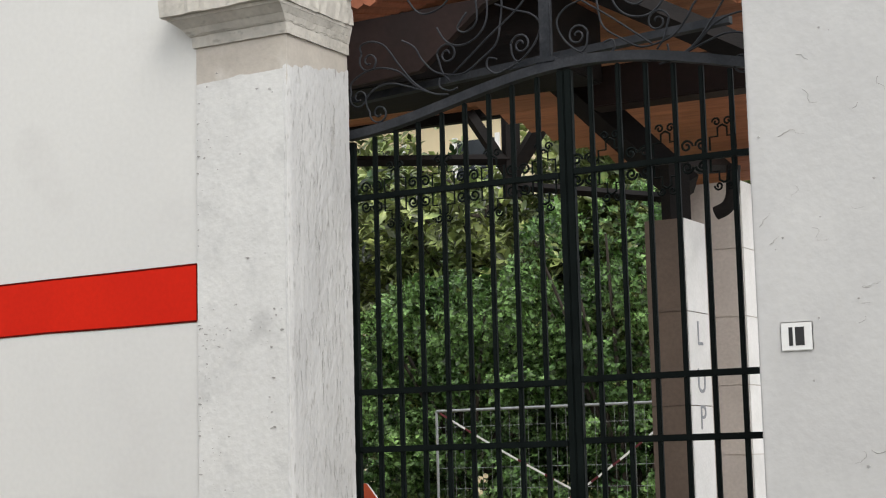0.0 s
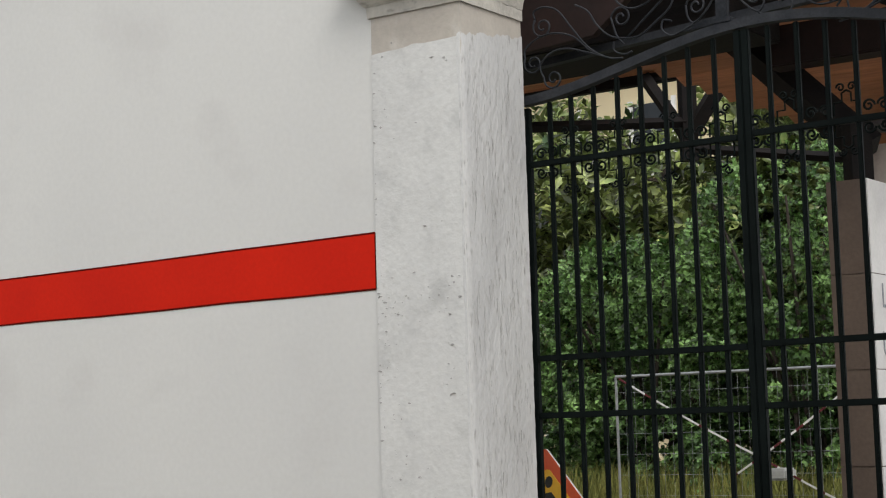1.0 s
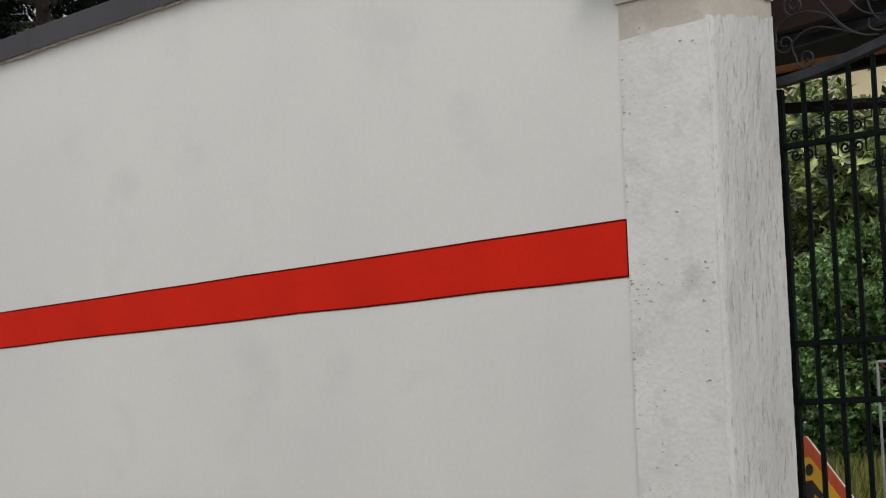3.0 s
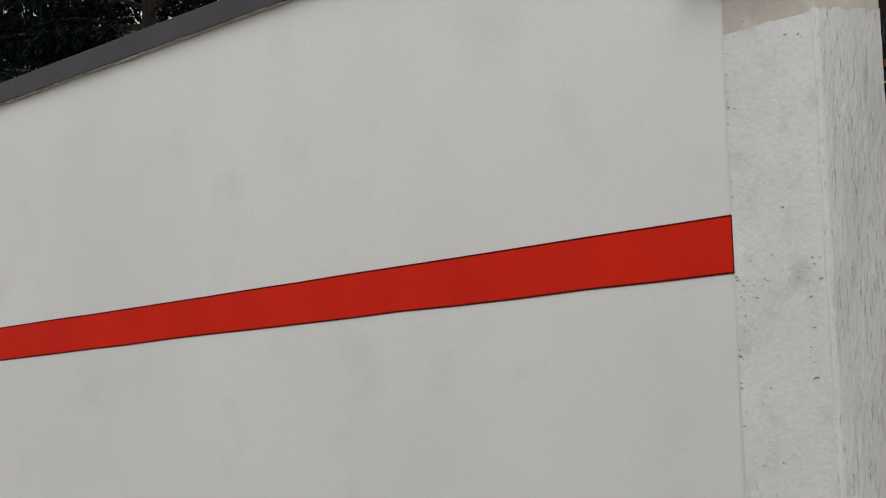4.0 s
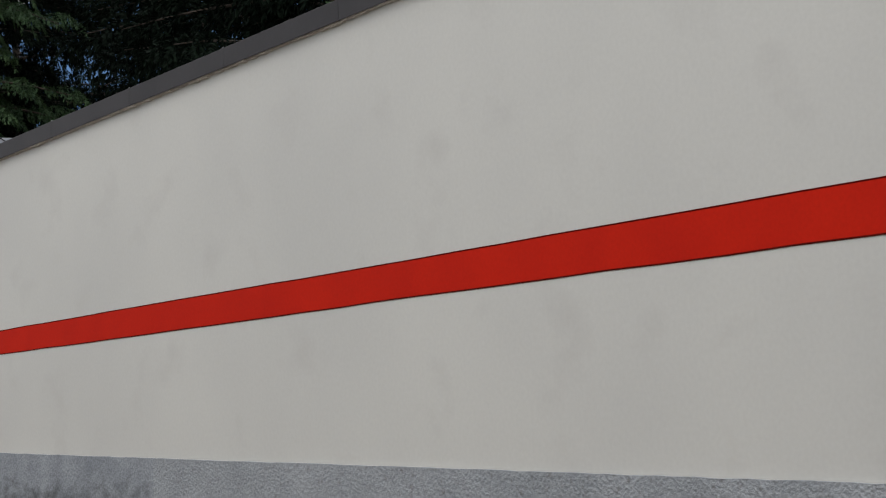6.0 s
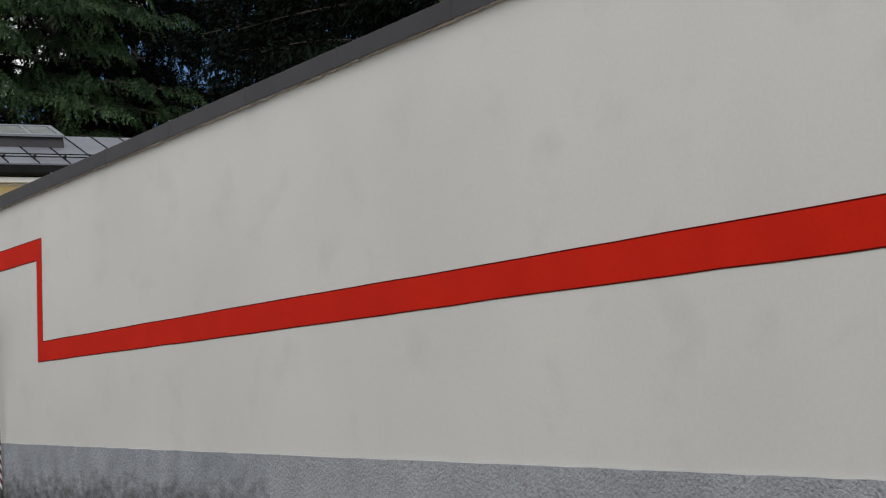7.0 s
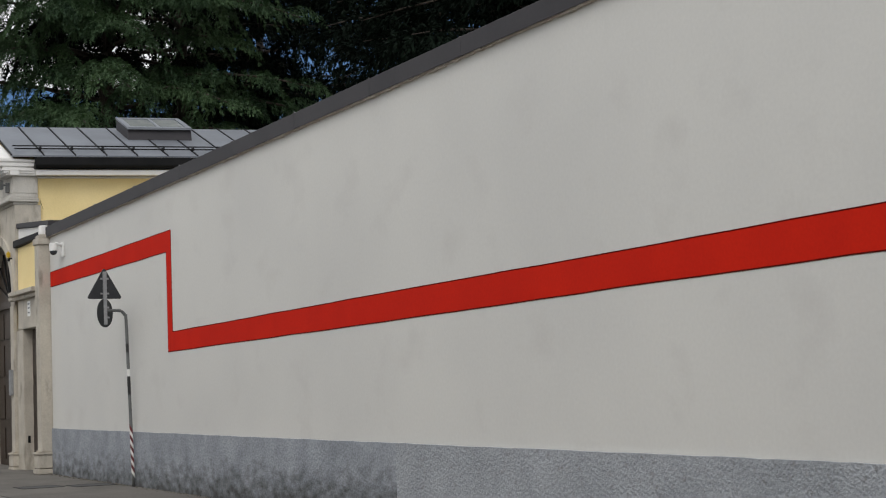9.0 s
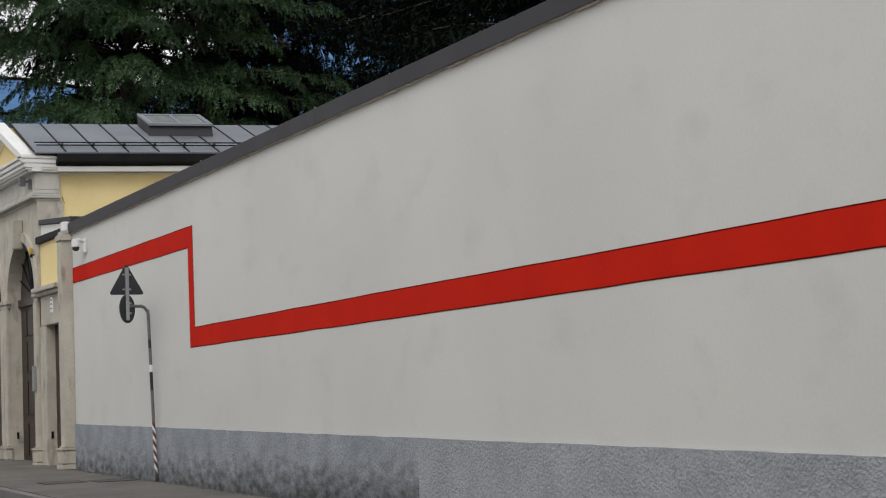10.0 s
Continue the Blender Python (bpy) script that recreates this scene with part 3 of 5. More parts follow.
SCROLLS.append(([(-4.99, 3.85), (-5.0, 3.89), (-4.97, 3.91), (-4.91, 3.91), (-4.83, 3.87), (-4.74, 3.75), (-4.64, 3.63), (-4.53, 3.56), (-4.43, 3.54)], (-4.94, 3.80, 0.068, 2.36, 1)))
SCROLLS.append(([(-5.065, 3.63), (-5.06, 3.69), (-4.97, 3.74), (-4.86, 3.75), (-4.74, 3.71), (-4.64, 3.62), (-4.55, 3.57)], (-5.01, 3.595, 0.065, 2.5, 1)))
SCROLLS.append(([(-4.94, 3.50), (-4.96, 3.54), (-4.96, 3.59), (-4.89, 3.64), (-4.79, 3.65), (-4.66, 3.61), (-4.53, 3.56)], (-4.88, 3.49, 0.062, 3.0, 1)))
SCROLLS.append(([(-4.72, 3.89), (-4.64, 3.84), (-4.59, 3.76), (-4.51, 3.68), (-4.41, 3.65), (-4.32, 3.65), (-4.22, 3.71), (-4.12, 3.79), (-4.09, 3.92), (-4.08, 4.03), (-4.10, 4.14)], None))
SCROLLS.append(([(-4.495, 3.78), (-4.48, 3.73), (-4.46, 3.67), (-4.42, 3.62)], (-4.43, 3.77, 0.066, 3.0, -1)))
SCROLLS.append(([(-4.49, 3.93), (-4.44, 3.85), (-4.36, 3.81), (-4.26, 3.83), (-4.19, 3.90), (-4.17, 4.0), (-4.18, 4.13)], None))
SCROLLS.append(([(-4.40, 3.65), (-4.17, 3.83), (-3.99, 3.96), (-3.90, 4.06)], None))
SCROLLS.append(([(-4.03, 3.77), (-4.02, 3.70), (-3.98, 3.67), (-3.89, 3.75), (-3.85, 3.85), (-3.90, 3.92), (-4.01, 3.96), (-4.12, 4.01)], (-3.97, 3.76, 0.062, 3.0, -1)))
SCROLLS.append(([(-4.12, 3.70), (-4.17, 3.71), (-4.18, 3.66), (-4.13, 3.62), (-4.07, 3.63), (-3.99, 3.66)], None))
SCROLLS.append(([(-4.48, 3.64), (-4.48, 3.59), (-4.42, 3.56), (-4.37, 3.57)], None))
SCROLLS.append(([(-4.30, 3.99), (-4.36, 3.91), (-4.31, 3.88), (-4.24, 3.93), (-4.24, 4.05)], None))
SCROLLS.append(([(-4.72, 4.20), (-4.60, 4.03), (-4.44, 4.06), (-4.36, 4.20)], (-4.66, 4.22, 0.060, 3.3, 1)))
for line, curl in SCROLLS:
    for mirror in (False, True):
        bm = bmesh.new()
        pieces = [bend(line, 6)]
        if curl:
            pieces.append(spiral(curl[0], curl[1], curl[2], 1.45, curl[3], curl[4]))
        for pts in pieces:
            pts = [(-7.60 - a, b) if mirror else (a, b) for a, b in pts]
            tube(bm, [(a, GY, b) for a, b in pts], 0.0058, 5, wide=1.3)
        part("scroll", g(bm), iron_worn, gate, "thin wrought-iron scroll", smooth=True)

# ---- roadworks sign leaning inside the gate ----
works = base_of("roadworks_sign", -5.15, 0.98, 0.05, "orange and yellow triangular roadworks sign behind the gate bars", "sign", rz=-18)


def triangle(r, n=4, c=0.05):
    out = []
    for k in range(3):
        a = math.pi / 2 + 2 * math.pi * k / 3
        mx, mz = (r - c * 2) * math.cos(a), (r - c * 2) * math.sin(a)
        for i in range(-n, n + 1):
            b = a + i / n * math.pi / 3
            out.append((mx + c * math.cos(b), mz + c * math.sin(b)))
    return out


def leaned(bm, lift=0.85):
    bmesh.ops.transform(bm, matrix=pose(0, 0, lift, -8, -22, 0), verts=bm.verts)
    return bm


for r, y0, y1, m, nm in ((0.587, 0.0, 0.012, tape_white, "back_plate"), (0.585, -0.003, 0.0, sign_orange, "border"), (0.455, -0.006, -0.003, sign_yellow, "field")):
    bm = bmesh.new()
    prism(bm, triangle(r), y0, y1)
    part(nm, leaned(bm), m, works)
bm = bmesh.new()
man = [(-0.20, -0.22), (-0.12, -0.22), (-0.06, -0.06), (0.00, -0.22), (0.08, -0.22), (0.02, 0.02), (0.05, 0.10), (0.14, 0.02), (0.17, 0.06), (0.06, 0.20), (-0.04, 0.22), (-0.10, 0.08), (-0.12, -0.06)]
prism(bm, [(0.62 * a - 0.02, 0.80 * b + 0.10) for a, b in man], -0.009, -0.006)
prism(bm, [(0.012 + 0.035 * math.cos(a), 0.325 + 0.035 * math.sin(a)) for a in np.arange(10) * 0.6283], -0.009, -0.006)
part("pictogram", leaned(bm), black_plain, works, "black plain pictogram shape")
for sx in (-0.32, 0.32):
    bm = bmesh.new()
    tube(bm, [(sx, 0.02, 0.50), (sx, 0.05, 0.0)], 0.014, 6)
    part("leg", bm, galv, works)

# ---- columns and timber porch behind the gate ----
def block_column(name, x0, x1, y0, y1, z1, label, courses, face):
    o = base_of(name, x0, y0, 0.05, label, "column", "porch columns")
    z = 0.0
    h = (z1 - 0.05) / courses
    for i in range(courses):
        # each course: a darker main block and a thin paler slab on its +x side
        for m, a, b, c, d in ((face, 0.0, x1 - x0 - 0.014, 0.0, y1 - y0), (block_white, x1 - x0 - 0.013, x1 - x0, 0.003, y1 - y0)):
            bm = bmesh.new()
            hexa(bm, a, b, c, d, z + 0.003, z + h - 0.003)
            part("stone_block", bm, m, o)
        z += h
    bm = bmesh.new()
    hexa(bm, 0.008, x1 - x0 - 0.006, 0.008, y1 - y0 - 0.008, 0, z1 - 0.06)
    part("core", bm, face, o)
    return o


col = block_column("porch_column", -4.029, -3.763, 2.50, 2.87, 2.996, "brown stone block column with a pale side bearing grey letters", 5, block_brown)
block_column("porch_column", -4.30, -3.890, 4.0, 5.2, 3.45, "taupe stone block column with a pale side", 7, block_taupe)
for ch, z in (("L", 2.30), ("U", 2.00), ("P", 1.77)):
    cu = bpy.data.curves.new("letter", "FONT")
    cu.body, cu.size, cu.extrude, cu.align_x = ch, 0.22, 0.001, "CENTER"
    o = new("letter", cu)
    dg = bpy.context.evaluated_depsgraph_get()
    me = bpy.data.meshes.new_from_object(o.evaluated_get(dg))
    bpy.data.objects.remove(o)
    me.materials.append(spray_grey)
    lt = new("letter", me)
    lt.parent = col
    lt.matrix_basis = pose(0.2682, 0.19, z - 0.05 - 0.1, 90, 0, 90)
    tagged(lt, "grey spray-painted letter")

porch = base_of("timber_porch", -4.6, 3.2, 3.0, "dark timber porch roof with varnished board ceiling and braces", "porch")


def pp(bm):
    bmesh.ops.translate(bm, verts=bm.verts, vec=(4.6, -3.2, -3.0))
    return bm


TILE_Z = 4.2
# board ceiling: boards along x, stepping back obliquely on the far side
y = 1.6
while y < 4.7:
    bm = bmesh.new()
    hexa(bm, -9.5, -2.4 if y < 2.4 else (-3.45 if y < 2.75 else -6.3), y + 0.003, y + 0.152, 4.40, 4.425)
    part("ceiling_board", pp(bm), timber_orange, porch)
    y += 0.155


def fall_z(y):
    """Underside of the back slope of the porch roof."""
    return 4.40 - 0.355 * (y - 2.8)


for k in range(15):
    y0, y1 = 2.8 + 0.148 * k + 0.002, 2.8 + 0.148 * (k + 1) - 0.002
    x0 = -6.3 + 0.75 * (y0 - 2.8)
    bm = bmesh.new()
    prism(bm, [(y0, fall_z(y0)), (y1, fall_z(y1)), (y1, fall_z(y1) + 0.025), (y0, fall_z(y0) + 0.025)], x0, -3.35, "x")
    part("ceiling_board", pp(bm), timber_orange, porch)


def timber(x0, x1, y0, y1, z0, z1, name="beam", m=None, label=""):
    bm = bmesh.new()
    hexa(bm, x0, x1, y0, y1, z0, z1)
    part(name, pp(bm), m or timber_dark, porch, label, bevel=0.01)


timber(-9.5, -4.30, 1.75, 2.55, 3.93, 4.395)
timber(-4.44, -2.4, 2.62, 2.82, 3.80, 4.07, m=timber_maroon)
timber(-9.5, -6.1, 4.76, 4.86, 4.32, 4.44, "fascia")


def beam(a, b, w, name="brace", m=None):
    bm = bmesh.new()
    tube(bm, [a, b], w, 4)
    part(name, pp(bm), m or timber_dark, porch)


beam((-5.05, 2.98, 4.38), (-3.90, 2.94, 3.24), 0.125)
beam((-3.88, 2.68, 2.99), (-3.88, 2.68, 3.40), 0.10, "post")
beam((-3.88, 2.70, 3.36), (-4.10, 4.3, 3.62), 0.055, "beam")
beam((-4.05, 1.45, 4.36), (-2.75, 1.45, 3.62), 0.085)
beam((-6.05, 4.70, 3.62), (-6.05, 4.70, 4.33), 0.085, "hanging_post")
beam((-6.05, 4.68, 3.80), (-6.42, 4.68, 4.36), 0.055)
beam((-6.05, 4.68, 3.80), (-5.62, 4.68, 4.36), 0.075)
beam((-7.3, 3.9, 3.94), (-6.05, 4.66, 3.93), 0.045, "tie_rail")
beam((-6.05, 4.70, 3.72), (-4.1, 5.1, 3.42), 0.04, "tie_rail")
bm = bmesh.new()
prism(bm, [(-5.38, 3.735), (-5.38, 3.69), (-2.95, 3.84), (-2.95, 3.885)], 1.16, 1.22)
part("edge_strip", pp(bm), iron_worn, porch, "grey metal edge strip")
bm = bmesh.new()
prism(bm, [(-5.45, 3.74), (-4.79, 3.785), (-4.36, 4.12), (-4.22, TILE_Z - 0.04), (-5.45, TILE_Z - 0.06)], 0.98, 1.04)
part("gable_board", pp(bm), timber_maroon, porch, "maroon-brown gable board")
bm = bmesh.new()
prism(bm, [(-9.5, 1.62), (-3.42, 1.62), (-3.42, 2.80), (-6.3, 2.80), (-6.3, 4.70), (-9.5, 4.70)], 4.43, 4.46, "z")
part("roof_deck", pp(bm), timber_dark, porch)
bm = bmesh.new()
v = [bm.verts.new((a, b, fall_z(b) + c)) for c in (0.03, 0.06) for a, b in ((-6.28, 2.82), (-3.36, 2.82), (-3.36, 5.0), (-4.68, 5.0))]
bm.faces.new(v[3::-1]), bm.faces.new(v[4:])
for k in range(4):
    bm.faces.new((v[k], v[(k + 1) % 4], v[4 + (k + 1) % 4], v[4 + k]))
part("roof_deck", pp(bm), timber_dark, porch)
for i in range(22):
    bm = bmesh.new()
    xx, zz = -5.50 + 0.085 * i, TILE_Z + 0.010 * i + 0.012 * random.random()
    tube(bm, [(xx, 0.90, zz), (xx + 0.01, 1.5, zz + 0.12)], 0.050, 7)
    part("roof_tile", pp(bm), tile_red, porch)
bm = bmesh.new()
tube(bm, bend([(-3.44, 2.56, 3.30), (-3.45, 2.56, 3.20), (-3.46, 2.56, 3.10), (-3.50, 2.56, 3.04), (-3.57, 2.56, 3.01)], 5), 0.045, 10)
part("pipe_elbow", pp(bm), timber_dark, porch, "dark rounded rainwater pipe elbow", smooth=True)

# ---- temporary mesh fence with barrier tape ----
fence = base_of("site_fence", -8.2, 7.2, 0.15, "galvanised temporary mesh fence panels with striped barrier tape", "fence")
for x in (0.0, 3.4):
    bm = bmesh.new()
    tube(bm, [(x, 0, -0.1), (x, 0, 1.86)], 0.014, 8)
    part("post", bm, galv, fence)
for z in (0.1, 1.86):
    bm = bmesh.new()
    tube(bm, [(0, 0, z), (3.4, 0, z)], 0.014, 8)
    part("tube_rail", bm, galv, fence)
bm = bmesh.new()
for i in range(1, 34):
    tube(bm, [(0.1 * i, 0, 0.1), (0.1 * i, 0, 1.86)], 0.0016, 3)
for i in range(1, 9):
    tube(bm, [(0, 0, 0.1 + 0.2 * i), (3.4, 0, 0.1 + 0.2 * i)], 0.0016, 3)
tagged(part("wire_mesh", bm, galv, fence), kind="stuff")


bm = bmesh.new()
hexa(bm, 1.63, 1.81, -0.16, 0.10, 0.95, 0.84)
part("concrete_foot", bm, kerb_pale, fence, "pale concrete block on the fence", bevel=0.02)


def tape(a, b):
    a, b = Vector(a), Vector(b)
    k = 16
    for i in range(k):
        p, q = a.lerp(b, i / k), a.lerp(b, (i + 1) / k)
        bm = bmesh.new()
        sag = lambda f: -0.02 * math.sin(math.pi * f)
        tube(bm, [(p.x, -0.03, p.z + sag(i / k)), (q.x, -0.03, q.z + sag((i + 1) / k))], 0.010, 4, wide=0.15)
        part("tape_piece", bm, tape_white if i % 3 else tape_red, fence, "white tape" if i % 3 else "red tape")


tape((0.05, 0, 1.84), (1.55, 0, 1.03)), tape((1.20, 0, 0.86), (2.40, 0, 1.66)), tape((1.60, 0, 1.0), (2.8, 0, 0.40))

# ---- portal end: corner pilaster, side doorway, portal with pediment ----
def gl(x):
    return ground_z(x)


pil = base_of("corner_pilaster", -28.12, -0.06, gl(-28.210), "pale limestone corner pilaster with base and capital", "pilaster")
for nm, a, z0, z1, y0, lab in (("shaft", 0.145, 0.34, 3.80, -0.12, ""), ("base", 0.19, 0.0, 0.085, -0.19, ""), ("base", 0.178, 0.094, 0.315, -0.175, ""), ("base", 0.195, 0.315, 0.358, -0.195, ""), ("base", 0.165, 0.358, 0.385, -0.15, ""), ("capital", 0.185, 3.80, 3.91, -0.14, ""), ("capital", 0.16, 3.91, 3.97, -0.10, "")):
    bm = bmesh.new()
    hexa(bm, -a, a, y0, 0.3, z0, z1)
    part(nm, bm, portal_stone, pil, bevel=0.012)
bm = bmesh.new()
tube(bm, [(0.0, 0.0, 3.97), (0.0, 0.0, 4.13)], 0.085, 14)
part("finial", bm, white_trim, pil, "white rounded block on top", bevel=0.015)

door_x0, door_x1, dz1 = -29.661, -28.687, 2.90
bm = bmesh.new()
prism(bm, [(-30.19, 0.0), (door_x0 - 0.04, 0.0), (door_x0 - 0.04, dz1 + 0.04), (door_x1 + 0.04, dz1 + 0.04), (door_x1 + 0.04, 0.0), (-28.439, 0.0), (-28.439, 4.40), (-30.19, 4.37)], 0.02, 0.40)
side_wall = tagged(finish("wall_side_door", bm, yellow_wall), "yellow ochre stucco wall over the side doorway", "wall", kind="structure")
surround = base_of("door_surround", -29.174, 0.0, gl(-29.165), "pale limestone door surround with a projecting cornice", "door surround")
for nm, x0, x1, z0, z1, y0 in (("jamb", -30.11, door_x0, 0, dz1, -0.04), ("jamb", door_x1, -28.458, 0, dz1, -0.04), ("lintel", -29.986, -28.458, dz1, 3.42, -0.045), ("cornice", -30.05, -28.458, 3.42, 3.49, -0.12), ("cornice", -30.10, -28.458, 3.49, 3.57, -0.19)):
    bm = bmesh.new()
    hexa(bm, x0 + 29.174, x1 + 29.174, y0, 0.21, z0 - (0 if z0 == 0 else gl(-29.165)), z1 - gl(-29.165))
    part(nm, bm, portal_stone, surround, bevel=0.012)
bm = bmesh.new()
hexa(bm, -0.12, 0.06, -0.052, -0.044, 2.66, 2.92)
part("plaque", bm, enamel, surround, "small white plaque")
bm = bmesh.new()
for zz in (2.71, 2.79, 2.86):
    hexa(bm, -0.09, 0.03, -0.055, -0.051, zz, zz + 0.025)
part("bar", bm, spray_grey, surround)
bm = bmesh.new()
hexa(bm, door_x0 + 29.174 - 0.01, door_x0 + 29.174 + 0.012, 0.015, 0.06, 0.48, 0.60)
part("vent_cover", bm, roof_dark, surround, "small dark vent plate")
door_s = base_of("door_1", -29.174, 0.125, gl(-29.165), "dark oak panelled side door, closed", "door")
tagged(door_s, kind="structure")
bm = bmesh.new()
hexa(bm, -0.505, 0.505, 0, 0.05, 0.02, dz1 - gl(-29.165))
part("leaf", bm, door_wood, door_s)
for i in range(2):
    for z0, z1 in ((0.2, 0.8), (0.92, 1.5), (1.62, 2.3)):
        bm = bmesh.new()
        hexa(bm, -0.42 + 0.45 * i, -0.03 + 0.45 * i, -0.025, 0.001, z0, z1)
        part("door_panel", bm, door_wood, door_s, bevel=0.015)
bm = bmesh.new()
prism(bm, [(-30.27, 4.38), (-28.353, 4.41), (-28.353, 4.50), (-30.27, 4.51)], -0.05, 0.5)
tagged(finish("coping_side", bm, roof_dark, bevel=0.01), "dark metal coping over the side doorway", "coping", kind="structure")
bm = bmesh.new()
prism(bm, [(-30.27, 4.735), (-28.019, 4.56), (-28.019, 4.65), (-30.27, 4.825)], 0.0, 0.5)
tagged(finish("coping_upper", bm, coping_metal, bevel=0.01), "brown-grey metal coping end beside the portal", "coping", kind="structure")


bm = bmesh.new()
prism(bm, [(-30.272, 4.512), (-28.36, 4.503), (-28.36, 4.575), (-30.272, 4.732)], 0.04, 0.42)
tagged(finish("wall_parapet", bm, white_trim), "white parapet strip between the two copings", "wall", kind="structure")


def arch_outline(cx, r, z0, spring, n=18):
    return [(cx + r * math.cos(math.pi * k / n), spring + r * math.sin(math.pi * k / n)) for k in range(n + 1)]


portal = base_of("portal", -33.269, 0, gl(-33.269), "pale limestone portal with arched doorways, entablature and pediment", "portal")
PZ = gl(-33.269)


portal.scale.z = 0.985


def po(bm):
    bmesh.ops.translate(bm, verts=bm.verts, vec=(33.269, 0, -PZ))
    return bm


RC = -32.50
ARCHES = (-31.42, -34.05)
bm = bmesh.new()
out = [(-30.20, 0.0), (-30.20, PZ + (5.163 - PZ) / 0.985), (-35.6, PZ + (5.163 - PZ) / 0.985), (-35.6, 0.0)]
bot = []
for c in ARCHES[::-1]:
    pts = arch_outline(c, 1.05, 0, 3.55)
    bot += [(c - 1.05, 0.0)] + pts[::-1] + [(c + 1.05, 0.0)]
prism(bm, out + bot, -0.02, 0.45)
part("front_wall", po(bm), portal_stone, portal)
for c in ARCHES:
    pts = arch_outline(c, 1.05, 0, 3.55)
    outer = arch_outline(c, 1.22, 0, 3.55)
    for i in range(0, 18, 2):
        bm = bmesh.new()
        prism(bm, pts[i:i + 3] + outer[i:i + 3][::-1], -0.06, -0.021)
        part("voussoir", po(bm), portal_stone, portal)
    bm = bmesh.new()
    prism(bm, [(c - 0.10, 4.45), (c + 0.10, 4.45), (c + 0.17, 5.0), (c - 0.17, 5.0)], -0.20, -0.02)
    part("keystone", po(bm), portal_stone, portal, bevel=0.02)
    for s in (-1, 1):
        for nm, w, z0, z1, p in (("pier", 0.125, 0.6, 3.40, 0.09), ("pier_base", 0.175, 0.30, 0.50, 0.15), ("pier_base", 0.165, 0.508, 0.715, 0.14), ("pier_base", 0.18, 0.715, 0.757, 0.155), ("pier_base", 0.145, 0.757, 0.775, 0.115), ("impost", 0.16, 3.40, 3.48, 0.07), ("impost", 0.19, 3.48, 3.56, 0.10)):
            bm = bmesh.new()
            mid = c + s * 1.17
            hexa(bm, mid - w, mid + w, -p, -0.019, z0, z1)
            part(nm, po(bm), portal_stone, portal, bevel=0.012)
    bm = bmesh.new()
    prism(bm, [(c - 1.05, 0.3)] + pts[::-1] + [(c + 1.05, 0.3)], 0.20, 0.26)
    part("door_leaf", po(bm), door_wood, portal, "tall dark oak door")
    for i in range(4):
        for z0, z1 in ((0.6, 1.2), (1.35, 2.0), (2.15, 2.75), (2.85, 3.35)):
            bm = bmesh.new()
            hexa(bm, c - 0.99 + 0.51 * i, c - 0.57 + 0.51 * i, 0.182, 0.201, z0, z1)
            part("door_panel", po(bm), door_wood, portal, bevel=0.015)
    bm = bmesh.new()
    hexa(bm, c - 1.05, c + 1.05, 0.14, 0.201, 3.42, 3.56)
    part("door_rail", po(bm), door_wood, portal)
    bm = bmesh.new()
    for k in range(1, 9):
        a = math.pi * k / 9
        tube(bm, [(c + 0.1 * math.cos(a), 0.18, 3.58 + 0.1 * math.sin(a)), (c + 1.05 * math.cos(a), 0.18, 3.58 + 1.05 * math.sin(a))], 0.016, 4)
    part("fanlight_bars", po(bm), roof_dark, portal, "dark radial fanlight grille")
def up(z):
    return PZ + (z - PZ) / 0.985


for z0, z1, p in ((5.165, 5.21, 0.03), (5.21, 5.245, 0.13), (5.245, 5.29, 0.10), (5.29, 5.363, 0.06), (5.363, 5.68, 0.03), (5.68, 5.715, 0.17), (5.715, 5.755, 0.21), (5.755, 5.83, 0.235), (5.83, 5.912, 0.27), (5.912, 5.972, 0.30)):
    bm = bmesh.new()
    hexa(bm, -35.6 - p, -30.20 + 0.42 * p, -0.02 - p, 0.40 + 0.1 * p, up(z0) + 0.001, up(z1))
    part("entablature", po(bm), frieze_stone if z1 < 5.69 else white_trim, portal, bevel=0.012)
bm = bmesh.new()
prism(bm, [(-34.85, up(5.972)), (-30.20, up(5.972)), (RC, up(6.84))], 0.0, 0.4)
part("tympanum", po(bm), yellow_wall, portal, "yellow pediment field")
for s in (-1, 1):
    for w, p, q, lift in ((0.13, 0.30, -0.05, 0.0), (0.10, 0.20, 0.02, -0.101), (0.07, 0.10, 0.05, -0.172)):
        bm = bmesh.new()
        ex = RC + s * (RC + 30.10) * -1
        ea, eb = (ex, up(5.86 + lift)), (RC, up(6.82 + lift))
        prism(bm, [ea, eb, (eb[0], eb[1] + w), (ea[0], ea[1] + w)], -0.02 - p, q)
        part("raking_cornice", po(bm), white_trim, portal)
# wall lamp and entry phone
bm = bmesh.new()
hexa(bm, -30.50, -30.42, -0.12, -0.05, 4.28, 4.40)
part("warning_lamp", po(bm), lamp_yellow, portal, "small yellow lamp cover", bevel=0.02)
bm = bmesh.new()
hexa(bm, -30.48, -30.43, -0.10, -0.02, 4.22, 4.279)
part("lamp_bracket", po(bm), roof_dark, portal)
bm = bmesh.new()
hexa(bm, -30.30, -30.19, -0.15, -0.09, 1.78, 2.24)
part("entry_phone", po(bm), galv, portal, "grey metal entry phone", bevel=0.01)
bm = bmesh.new()
hexa(bm, -30.60, -30.50, -0.25, -0.14, up(5.47), up(5.64))
hexa(bm, -30.50, -30.41, -0.11, -0.045, up(5.41), up(5.58))
hexa(bm, -30.52, -30.48, -0.16, -0.06, up(5.53), up(5.56))
